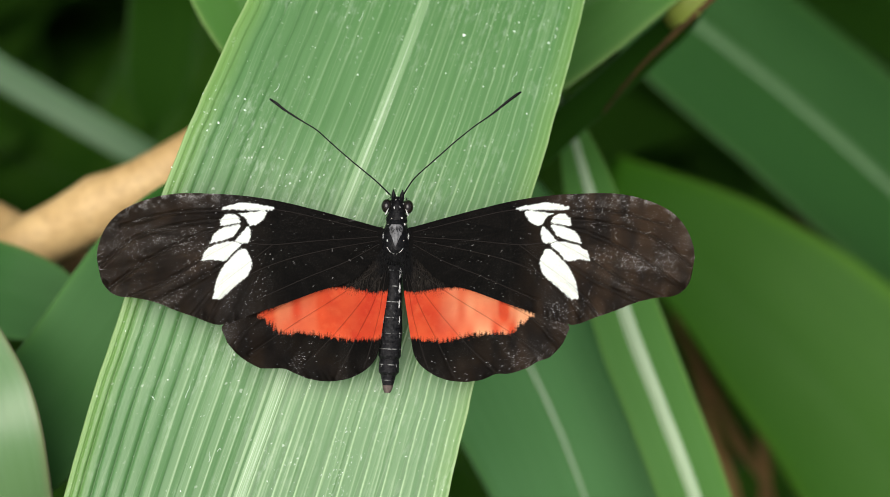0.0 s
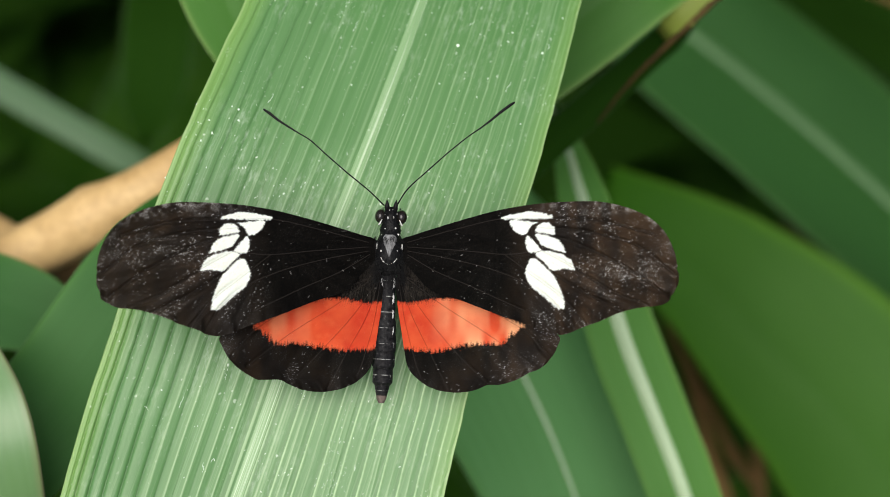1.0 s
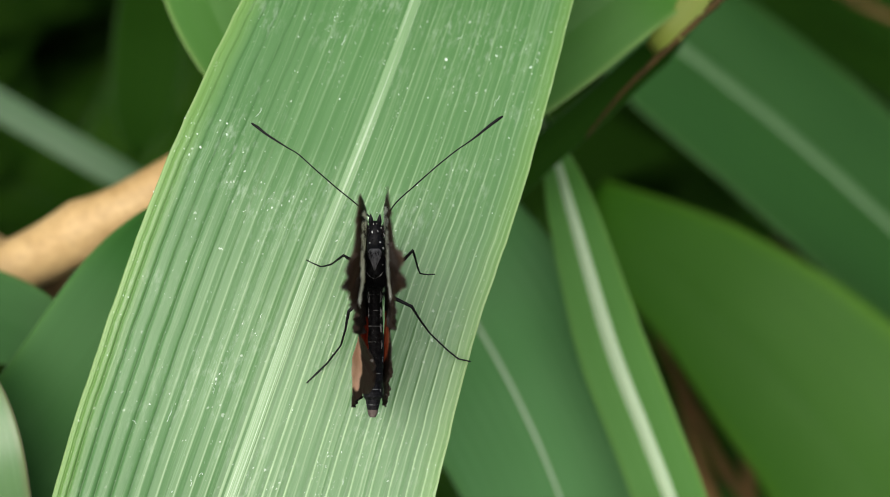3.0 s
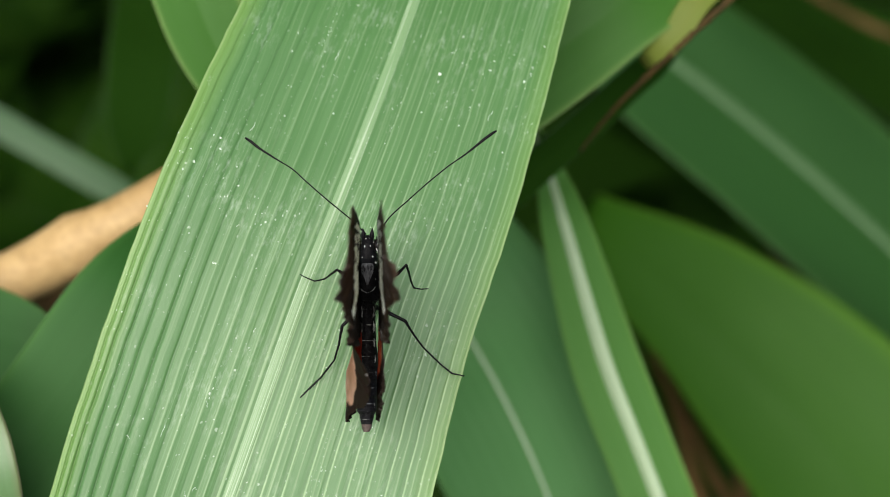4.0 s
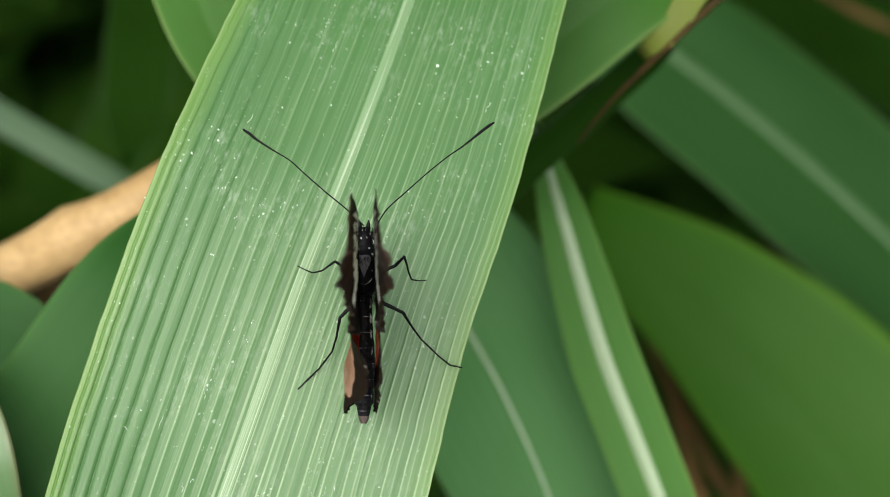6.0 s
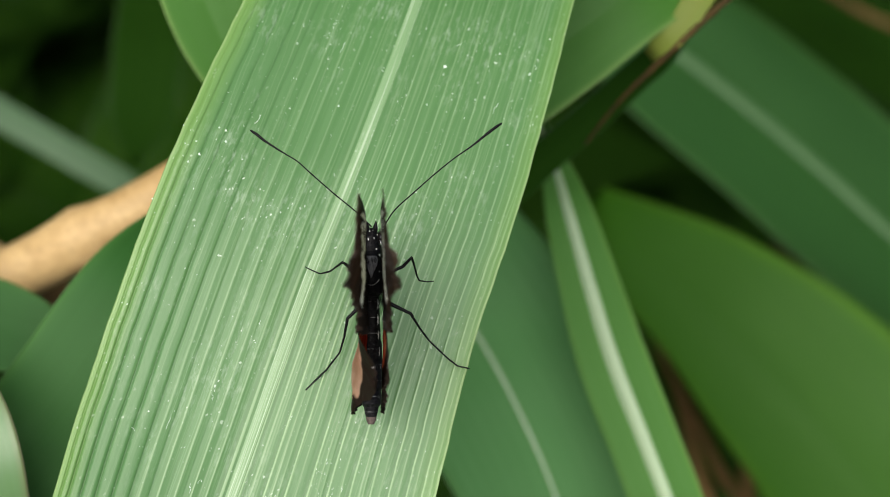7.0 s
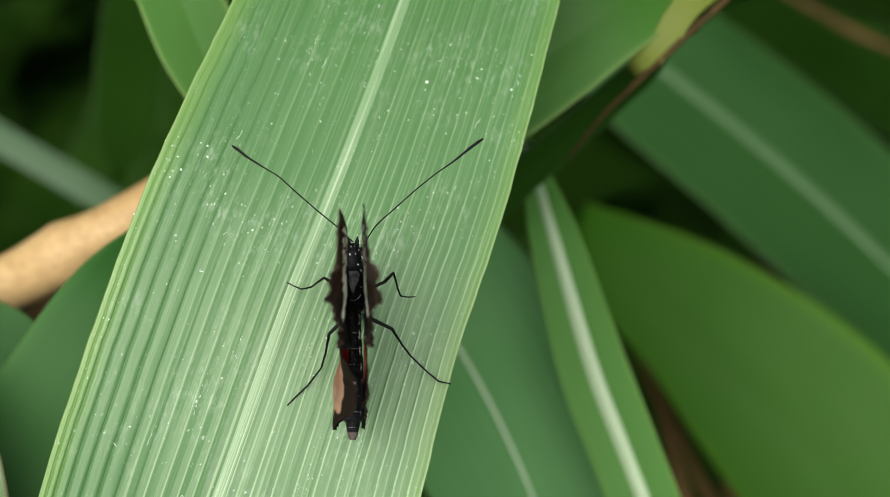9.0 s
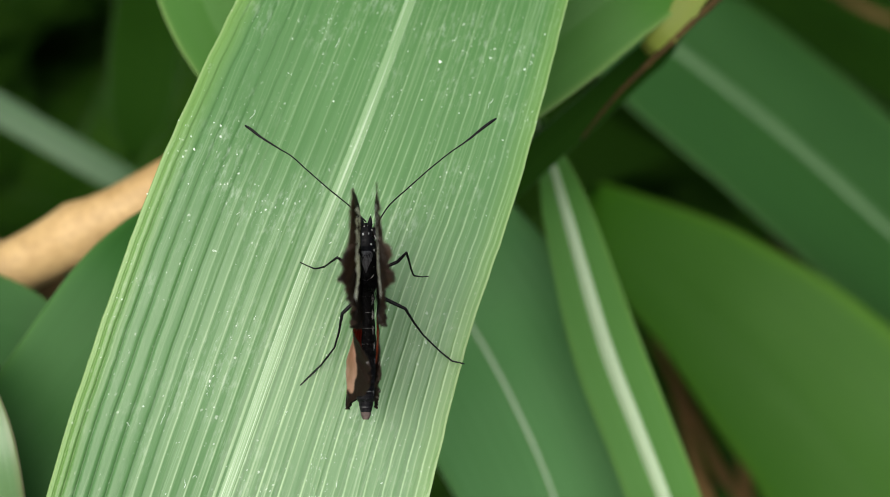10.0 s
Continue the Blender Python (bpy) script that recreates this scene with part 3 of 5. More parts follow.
def dust(leaf, seed=4):
    """Dried drops, grit and fine threads that lie on the broad blade."""
    rng = np.random.RandomState(seed)
    co = np.zeros(len(leaf.data.vertices) * 3)
    leaf.data.vertices.foreach_get("co", co)
    co = co.reshape(-1, 3) / MM
    rows, cols = 240, 541
    grid = co.reshape(rows, cols, 3)
    flat = grid[..., :2] * (450 / (450 - grid[..., 2:]))
    low, high = np.searchsorted(grid[:, 270, 1], (-42, 52))

    def on_leaf(i, j):
        i, j = min(max(i, 0), rows - 1.001), min(max(j, 0), cols - 1.001)
        a, b = int(i), int(j)
        f, g = i - a, j - b
        return (grid[a, b] * (1 - f) + grid[a + 1, b] * f) * (1 - g) + (grid[a, b + 1] * (1 - f) + grid[a + 1, b + 1] * f) * g

    verts, faces = [], []

    def blob(p, r, long=1.0):
        k = len(verts)
        n = 7
        turn = rng.uniform(0, 6)
        lean = rng.normal(1.25, 0.5)
        ca, sa = math.cos(lean), math.sin(lean)
        for j in range(n):
            t = turn + 2 * math.pi * j / n
            q = r * rng.uniform(0.55, 1.25)
            u, v = q * math.cos(t) * long, q * math.sin(t) / long ** 0.5
            verts.append(p + np.array([u * ca - v * sa, u * sa + v * ca, -0.03]))
        verts.append(p + np.array([0, 0, 0.05 + r * 0.3]))
        for j in range(n):
            faces.append((k + j, k + (j + 1) % n, k + n))

    for x, y, r in ((2.6, 28.2, 0.3), (13.6, 27.0, 0.24), (5.0, 21.2, 0.12), (-11.4, 23.1, 0.17), (-1.4, 11.2, 0.17), (-0.1, 22.3, 0.15), (10.7, 17.5, 0.12), (-29.6, 16.9, 0.22), (-30.0, 18.6, 0.15), (-37.0, 10.4, 0.14), (-26.6, 19.1, 0.2), (-26.1, 18.6, 0.2), (-27.3, 19.7, 0.15), (-20.7, 10.0, 0.1), (-16.8, 26.9, 0.12), (-17.6, 26.1, 0.1), (9.1, 28.4, 0.2), (9.6, 29.3, 0.16), (16.2, 31.4, 0.12), (-7.1, 19.0, 0.14), (2.7, 22.0, 0.1), (-31.5, 14.9, 0.18), (-31.8, 20.5, 0.12), (-36.3, -17.0, 0.16), (-23.0, -7.7, 0.1), (-39.2, -3.0, 0.16), (-39.7, -2.4, 0.14), (8.7, 8.1, 0.1), (6.5, 23.9, 0.14), (-40.8, -15.2, 0.1)):
        d = np.hypot(flat[..., 0] - x, flat[..., 1] - y)
        i, j = np.unravel_index(np.argmin(d), d.shape)
        blob(grid[i, j], r)
    for i in range(560):
        side = rng.rand()
        j = rng.uniform(6, 225) if side < 0.55 else rng.uniform(278, 534)
        if rng.rand() < 0.5 and places_near:
            bi, bj = places_near[rng.randint(len(places_near))]
            i0, j0 = bi + rng.normal(0, 2.0), bj + rng.normal(0, 5.0)
        else:
            i0, j0 = rng.uniform(low, high), j
        if rng.rand() < 0.06:
            places_near.append((i0, j0))
        blob(on_leaf(i0, j0), 0.028 + 0.085 * rng.rand() ** 3, rng.uniform(1.0, 2.4))
    for i in range(20):
        i0, j0 = rng.uniform(low, high), rng.uniform(9, 225) if rng.rand() < 0.8 else rng.uniform(285, 525)
        a = rng.uniform(0, 6.28)
        line = []
        for k in range(rng.randint(5, 12)):
            a += rng.normal(0, 0.7)
            i0, j0 = i0 + 0.16 * math.sin(a), j0 + 1.0 * math.cos(a)
            line.append(on_leaf(i0, j0) + np.array([0, 0, 0.05]))
        w = rng.uniform(0.012, 0.032)
        k = len(verts)
        for m, p in enumerate(line):
            d = line[min(m + 1, len(line) - 1)] - line[max(m - 1, 0)]
            nrm = np.array([-d[1], d[0], 0]) / (np.hypot(d[0], d[1]) + 1e-9) * w * rng.uniform(0.5, 1.3)
            verts.extend([p - nrm, p + nrm])
        for m in range(len(line) - 1):
            q = k + 2 * m
            faces.append((q, q + 1, q + 3, q + 2))
    ob = mesh_object("dust", np.array(verts) * MM, faces, SPECK, leaf)
    tagged(ob, "pale dried drops, grit and threads", kind="stuff")


places_near = []
dust(main_leaf)

plant = thing("cane_plant", "cane plant with overlapping dark green arching leaves", "plant", "cane plants")
blade("leaf", [(-12.1, 9.1, -60.0, 3.3), (1.4, 21.6, -57.0, 7.7), (18.2, 33.5, -57.0, 8.0), (35.1, 46.3, -60.0, 7.5), (63.1, 67.7, -82.0, 8.9), (139.0, 72.4, -142.0, 3.9)], LEAF_FRESH, plant, "fresh green blade out of focus", roll=8, ribs=soft_ribs, rib_material=None, seed=6)
withered = blade("leaf", [(33.0, 33.2, -60.0, 0.9), (34.6, 34.7, -58.0, 1.8), (37.5, 37.2, -57.0, 2.0), (46.1, 46.8, -60.0, 2.2), (80.5, 64.9, -80.0, 2.7), (145.8, 68.4, -150.0, 1.2)], LEAF_YELLOW, plant, "yellowing blade with a brown edge", roll=10, ribs=None, rib_material=None, seed=7)
under_blade = [(-6.3, 2.1, -98.0, 1.58), (10.5, 12.1, -88.0, 2.74), (19.1, 19.7, -85.0, 2.95), (27.0, 26.6, -83.0, 2.85), (35.4, 34.2, -84.0, 2.64), (54.8, 49.5, -98.0, 2.11), (136.3, 69.2, -153.0, 0.84)]
blade("leaf", under_blade, LEAF_SHADE_TONE, plant, "dark green blade, shade of another put in its colour", roll=-24, ribs=None, rib_material=None, seed=16)
tube("withered_edge", [(24.1, 20.6, -72.0, 0.2), (28.8, 26.6, -65.0, 0.35), (33.2, 31.0, -60.0, 0.45), (36.3, 33.9, -57.5, 0.5), (40.0, 37.4, -57.0, 0.55), (49.4, 46.0, -59.5, 0.6)], BROWN_EDGE, withered, 40, 8, "curled brown dead margin", 0.4)
blade("leaf", [(29.1, 59.9, -235.0, 6.8), (47.0, 47.2, -232.0, 15.3), (69.5, 29.1, -230.0, 16.9), (90.6, 9.9, -228.0, 16.9), (114.5, -13.7, -230.0, 13.5), (148.4, -46.5, -230.0, 3.4)], LEAF_DEEP, plant, "dark green leaf with a light midrib", roll=14, ribs=soft_ribs, rib_width=1.1, rib_material=RIB_GREEN, seed=8)
blade("leaf", [(19.7, 21.2, -228.0, 1.1, 1.1), (32.0, 11.6, -203.0, 6.5, 7.6), (49.5, -4.5, -190.0, 15.9, 10.1), (70.2, -25.5, -186.0, 22.3, 15.3), (94.2, -51.7, -184.0, 22.1, 17.3), (141.7, -82.1, -200.0, 4.3, 4.3)], LEAF_BROAD, plant, "broad glossy green leaf", roll=-9, sag=-0.15, ribs=soft_ribs, rib_material=None, seed=9)
blade("leaf", [(147.2, 4.1, -200.0, 1.0), (112.9, 44.7, -275.0, 0.8), (90.5, 58.7, -282.0, 0.8), (71.0, 70.9, -288.0, 0.6)], DEAD, plant, "withered brown leaf", roll=10, wave=6.0, seed=23)
blade("leaf", [(52.0, 84.0, -305.0, 3.0), (68.0, 70.0, -302.0, 9.0), (88.0, 58.0, -300.0, 11.0), (112.0, 40.0, -300.0, 9.0), (150.0, 15.0, -300.0, 1.5)], LEAF_SHADE_TONE, plant, "dim green leaf with deep shade in its colour", roll=12, ribs=None, rib_material=None, seed=27)
culm(plant, 142, -40, -130)

plant = thing("cane_plant", "cane plant with a white-ribbed narrow leaf", "plant", "cane plants")
blade("leaf", [(15.4, 27.8, -78.0, 0.7), (19.7, 19.6, -92.0, 2.0), (22.5, 9.6, -88.0, 3.9), (28.4, -10.8, -86.0, 5.5), (33.8, -25.0, -85.0, 5.6), (39.0, -38.8, -85.0, 5.6), (48.9, -68.2, -90.0, 4.9), (47.7, -107.5, -108.0, 1.8)], LEAF_RIBBED, plant, "narrow green leaf with a broad white midrib", roll=-14, fold=0.04, ribs=None, rib_width=1.0, rib_material=RIB_WHITE, seed=10)
blade("leaf", [(-13.1, 21.7, -100.0, 10.9), (4.3, -3.0, -110.0, 17.6), (14.4, -20.5, -108.0, 16.2), (22.7, -40.4, -106.0, 13.8), (34.0, -75.4, -110.0, 9.3), (47.6, -109.4, -118.0, 1.9)], LEAF_DULL, plant, "dull dark green leaf with a light midrib", roll=3, ribs=close_ribs, rib_width=0.42, rib_material=RIB, seed=11)
for shift, lean, wide, seed in ((-4.5, 0.0, 1.5, 21), (0.5, 4.0, 1.1, 24), (4.0, -5.0, 1.7, 25), (8.0, 2.0, 1.2, 26)):
    blade("leaf", [(50.3, -115.6, -150.0, 0.6), (59.0 + shift, -57.5, -190.0, wide), (56.0 + shift + lean, -35.0, -205.0, wide), (49.7 + shift + 2 * lean, -12.0, -218.0, 0.4)], DEAD, plant, "withered brown leaf", roll=-20 + 6 * lean, wave=3.0, seed=seed)
culm(plant, 48, -125, -95)

plant = thing("cane_plant", "shaded cane plant with narrow leaves", "plant", "cane plants")
blade("leaf", [(-117.1, 9.8, -100.0, 2.7), (-76.9, -3.7, -75.0, 7.0), (-62.4, -7.9, -70.0, 6.5), (-52.9, -10.5, -70.0, 2.6), (-46.9, -12.2, -70.0, 0.4)], LEAF_DEEP, plant, "dark green blade tip", roll=10, ribs=soft_ribs, rib_material=None, seed=12)
blade("leaf", [(-172.2, 74.0, -250.0, 3.4), (-107.1, 45.6, -242.0, 3.0), (-89.7, 35.3, -240.0, 3.0), (-75.9, 27.3, -240.0, 2.9), (-62.2, 19.5, -240.0, 2.8), (-41.7, 7.8, -242.0, 1.1)], LEAF_GREY, plant, "narrow grey-green blade", roll=-5, ribs=None, rib_width=0.8, rib_material=None, seed=13)
blade("leaf", [(-129.8, 84.7, -160.0, 2.0), (-68.0, 85.3, -150.0, 6.0), (-55.3, 66.9, -225.0, 6.7), (-55.8, 43.4, -225.0, 6.9), (-56.9, 31.1, -225.0, 5.6), (-58.3, 22.3, -228.0, 0.9)], LEAF_SHADE_TONE, plant, "hanging green leaf", roll=10, ribs=None, rib_material=None, seed=14)
blade("leaf", [(-128.5, 68.5, -110.0, 1.9), (-55.2, 74.7, -75.0, 4.4), (-37.7, 50.8, -62.0, 5.9), (-30.8, 36.2, -60.0, 6.1), (-22.3, 20.1, -60.0, 3.4)], LEAF_FRESH, plant, "pale green arching blade", roll=10, ribs=soft_ribs, rib_material=None, seed=15)
blade("leaf", [(-127.7, 0.8, -150.0, 1.5), (-78.1, -3.0, -108.0, 3.7), (-61.0, -3.4, -104.0, 3.5), (-47.2, -0.2, -104.0, 0.5)], DEAD, plant, "withered brown leaf", roll=15, wave=6.0, seed=22)
culm(plant, -125, 20, -140)

stem = thing("dry_stem", "dry tan cane stem lying among the leaves", "dead stem")
tube("stalk", [(-269.4, -137.3, -330.0, 3.9), (-121.3, -30.4, -120.0, 4.0), (-79.7, -6.7, -94.0, 4.7), (-68.4, -0.9, -90.0, 4.5), (-59.2, 3.7, -88.0, 4.6), (-52.8, 7.3, -86.0, 5.0), (-50.6, 8.4, -86.0, 4.2), (-43.0, 12.6, -86.0, 3.9), (-28.0, 22.1, -88.0, 3.6)], DRY, stem, 120, 24, "tan fibrous stalk", 0.05)
tube("side_shoot", [(-65.5, 1.2, -96.0, 2.7), (-78.6, 5.6, -112.0, 3.2), (-100.6, 3.5, -110.0, 3.2), (-131.9, -19.3, -125.0, 2.9)], DRY, stem, 50, 18, "dull tan side shoot", 0.05)


def strap_stuff(name, label, places, material):
    """Many plain strap leaves in one mesh: (base, way, length, width, droop)."""
    verts, faces, uv = [], [], []
    for c0, d, length, width, droop in places:
        side = np.cross(d, [0.3 * math.sin(length), 0.3 * math.cos(width * 9), 1.0])
        side /= np.linalg.norm(side)
        nrm = np.cross(side, d)
        k = len(verts)
        for j in range(9):
            u = j / 8
            w = width * math.sin(math.pi * (0.06 + 0.9 * u)) ** 0.7
            c = c0 + d * length * u - np.array(droop) * u * u
            for b in (-1, 0, 1):
                verts.append(c + side * w * b + nrm * abs(b) * w * 0.2)
        for j in range(8):
            for b in (0, 1):
                q = k + j * 3 + b
                faces.append((q, q + 1, q + 4, q + 3))
    ob = mesh_object(name, np.array(verts), faces, material)
    for uvname in ("UVMap", "Side"):
        layer = ob.data.uv_layers.new(name=uvname)
    return tagged(ob, label, "undergrowth", kind="stuff")


def undergrowth():
    """Leaves low down, behind the rest, with their shade put in the colour."""
    rng = np.random.RandomState(8)
    places = []
    while len(places) < 420:
        depth = rng.uniform(0.36, 0.62)
        s = (0.45 + depth) / 0.45
        x, y = rng.uniform(-0.13, 0.13) * s, rng.uniform(-0.07, 0.085) * s
        p = np.array(BOARD @ Vector((x, y, -depth)))
        if p[2] < 0.03:
            continue
        a = rng.uniform(0, 2 * math.pi)
        d = np.array([math.cos(a), math.sin(a), rng.uniform(-0.3, 0.5)])
        places.append((p - d * 0.05, d / np.linalg.norm(d), rng.uniform(0.06, 0.15), rng.uniform(0.007, 0.018), (0, 0, rng.uniform(0.01, 0.05))))
    strap_stuff("undergrowth", "low leaves coloured dark for deep shade", places, LEAF_SHADE_TONE)


def shade_thicket():
    """Tall cane leaves added all round, to close off the place and cut light."""
    rng = np.random.RandomState(18)
    places = []
    while len(places) < 700:
        a, r = rng.uniform(0, 2 * math.pi), rng.uniform(0.45, 1.6)
        x, y = r * math.cos(a), 0.1 + r * math.sin(a)
        if y < 0.1 and abs(x) < 0.28 - 0.1 * y:
            continue
        lean = rng.normal(0, 0.25, 2)
        d = np.array([lean[0], lean[1], 1.0])
        places.append((np.array([x, y, -0.03]), d / np.linalg.norm(d), rng.uniform(0.5, 1.1), rng.uniform(0.015, 0.03), (-lean[0] * 0.4, -lean[1] * 0.4, rng.uniform(0.05, 0.3))))
    strap_stuff("shade_thicket", "tall cane leaves added round the place as shade", places, LEAF_SHADE_TONE)


def shade_overhang():
    """Unseen cane leaves added above the view, arching over the hollow behind to shade it."""
    rng = np.random.RandomState(28)
    inv = BOARD.inverted()
    places = []
    for i in range(6000):
        c = np.array([rng.uniform(-0.7, 0.7), rng.uniform(0.08, 0.9), rng.uniform(0.35, 1.0)])
        a = rng.uniform(0, 2 * math.pi)
        d = np.array([math.cos(a), math.sin(a), rng.uniform(-0.4, 0.4)])
        d /= np.linalg.norm(d)
        length, droop = rng.uniform(0.25, 0.5), rng.uniform(0.02, 0.1)
        clear = True
        for u in (0, 0.25, 0.5, 0.75, 1.0):
            q = inv @ Vector(c + d * length * u - np.array((0, 0, droop)) * u * u)
            deep = 0.45 - q.z
            clear &= q.y > deep * 0.0726 * 1.35 + 0.03 and not (q.z > -0.01 and q.y < 0.22)
        if clear:
            places.append((c, d, length, rng.uniform(0.014, 0.03), (0, 0, droop)))
        if len(places) == 320:
            break
    strap_stuff("unseen_shade_leaves", "unseen cane leaves added to shade the hollow", places, LEAF_SHADE_TONE)


undergrowth()
shade_thicket()
shade_overhang()


# ---- the butterfly ----
ROOT = (-6.40, 1.32, 6.0)
# half outlines in millimetres from the hinge: out along the wing, and forward
FORE_LEAD = ((-1.62, 0.44), (0.00, 1.32), (0.88, 1.55), (4.56, 2.58), (8.98, 3.75), (13.39, 4.78), (17.81, 5.45), (22.23, 5.74), (26.64, 5.74), (30.32, 5.00), (33.63, 3.53), (35.62, 1.47), (36.65, -0.88), (36.87, -2.58))
FORE_TRAIL = ((-1.62, -0.88), (-0.29, -1.77), (1.25, -3.09), (3.83, -5.52), (8.24, -6.92), (12.66, -8.54), (17.07, -10.01), (20.90, -11.26), (24.07, -10.30), (26.64, -9.42), (29.22, -8.39), (31.79, -7.80), (34.00, -7.58), (35.47, -6.77), (36.36, -5.30), (36.87, -2.58))
HIND_LEAD = ((0.00, -1.18), (2.36, -2.06), (8.24, -4.42), (14.87, -8.10), (18.55, -10.01), (20.61, -11.41), (20.31, -12.66))
HIND_TRAIL = ((-0.29, -1.91), (-0.96, -4.42), (-0.74, -7.36), (-0.29, -10.30), (0.15, -13.25), (0.66, -15.45), (1.99, -17.07), (4.19, -18.25), (6.77, -18.69), (9.35, -18.40), (11.19, -17.66), (12.66, -17.00), (14.87, -16.93), (15.97, -16.78), (18.18, -15.45), (19.72, -13.84), (20.31, -12.66))
WHITE = (
    ((20.53, 4.05), (17.81, 4.56), (14.13, 3.97), (14.28, 3.61), (17.07, 3.61), (20.39, 3.68)),
    ((18.55, 3.16), (15.23, 3.46), (15.09, 2.80), (15.97, 1.84), (17.07, 1.69), (17.66, 2.58)),
    ((20.75, 2.58), (20.02, 3.09), (18.91, 2.94), (18.33, 2.21), (18.55, 1.91), (20.39, 1.62), (20.90, 1.69)),
    ((22.23, -0.74), (21.64, 0.52), (20.39, 1.32), (18.40, 1.69), (18.69, 0.88), (19.28, 0.15), (20.75, -0.37)),
    ((19.06, -0.44), (18.18, 0.59), (17.29, 1.47), (17.00, 0.59), (17.29, -0.52), (18.18, -0.66)),
    ((23.33, -2.94), (22.81, -1.62), (21.12, -0.74), (19.28, -0.44), (18.25, -0.88), (19.28, -1.91), (20.39, -3.02), (21.86, -2.80)),
    ((21.86, -7.87), (21.49, -5.89), (20.90, -4.42), (20.02, -3.09), (18.03, -1.40), (17.07, -2.36), (16.85, -3.68), (17.66, -5.15), (19.28, -6.48), (20.75, -7.87)))
RED = ((15.97, -10.01), (14.28, -9.20), (9.35, -6.99), (6.40, -6.55), (3.83, -6.70), (0.88, -7.21), (-1.32, -7.21), (-1.32, -10.30), (-0.88, -12.66), (0.88, -13.03), (3.46, -13.25), (5.30, -13.10), (8.24, -12.51), (10.45, -12.29), (13.03, -12.29), (14.50, -10.89))
HIND_TRAIL_SMOOTH = HIND_TRAIL[:11] + ((12.9, -17.60), (15.0, -16.95), (16.6, -16.05)) + HIND_TRAIL[14:]
VEINS_FORE = (
    ((0.52, 0.74), (8.24, 2.58), (14.13, 3.68), (21.49, 3.53), (27.38, 3.16), (33.63, 1.47)),
    ((0.52, 0.15), (8.24, -0.37), (14.13, -0.88), (17.81, -0.59), (20.02, -0.37)),
    ((0.52, -0.37), (6.77, -1.47), (12.66, -2.94), (17.07, -4.78), (20.39, -7.36), (22.08, -10.30)),
    ((14.13, -0.88), (17.81, -3.68), (21.49, -6.62), (24.43, -10.01)),
    ((17.81, -0.59), (20.02, -3.09), (24.43, -5.89), (29.44, -8.24)),
    ((18.91, -0.37), (22.96, -2.58), (28.11, -5.89), (32.53, -7.65)),
    ((18.18, 1.84), (23.70, 0.37), (30.32, -2.94), (35.33, -6.62)),
    ((18.18, 2.58), (25.17, 1.84), (31.79, 0.00), (36.36, -3.68)),
    ((17.07, 3.31), (17.81, 2.58), (17.96, 1.47), (19.13, -0.37)),
    ((0.52, -0.88), (4.56, -3.09), (9.71, -5.15), (16.34, -8.10)))
VEINS_HIND = (
    ((0.15, -3.68), (5.30, -7.36), (11.19, -11.04), (17.07, -15.09)),
    ((0.00, -4.42), (3.09, -8.83), (7.51, -13.98), (11.19, -17.52)),
    ((-0.29, -4.42), (1.25, -8.83), (3.83, -13.98), (6.03, -18.55)),
    ((-0.52, -4.42), (0.29, -9.57), (1.62, -14.72), (2.36, -16.93)),
    ((0.15, -3.68), (8.24, -6.62), (15.60, -10.30), (19.28, -14.13)))


def inside(poly, x, y):
    """Signed distance in millimetres to a polygon, positive inside."""
    p = spline(list(poly) + [poly[0]], 60) if len(poly) > 5 else np.array(list(poly) + [poly[0]], float)
    d = np.full(x.shape, 1e9)
    odd = np.zeros(x.shape, bool)
    for (ax, ay), (bx, by) in zip(p[:-1], p[1:]):
        ex, ey = bx - ax, by - ay
        t = np.clip(((x - ax) * ex + (y - ay) * ey) / (ex * ex + ey * ey + 1e-12), 0, 1)
        d = np.minimum(d, np.hypot(x - ax - t * ex, y - ay - t * ey))
        cross = (ay > y) != (by > y)
        odd ^= cross & (x < (bx - ax) * (y - ay) / (by - ay + 1e-12) + ax)
    return np.where(odd, d, -d)


def vein_share(veins, x, y, width):
    m = np.zeros(x.shape)
    for v in veins:
        p = spline(v, 24)
        d = np.full(x.shape, 1e9)
        for (ax, ay), (bx, by) in zip(p[:-1], p[1:]):
            ex, ey = bx - ax, by - ay
            t = np.clip(((x - ax) * ex + (y - ay) * ey) / (ex * ex + ey * ey + 1e-12), 0, 1)
            d = np.minimum(d, np.hypot(x - ax - t * ex, y - ay - t * ey))
        m = np.maximum(m, np.clip(1.4 - d / width, 0, 1))
    return m


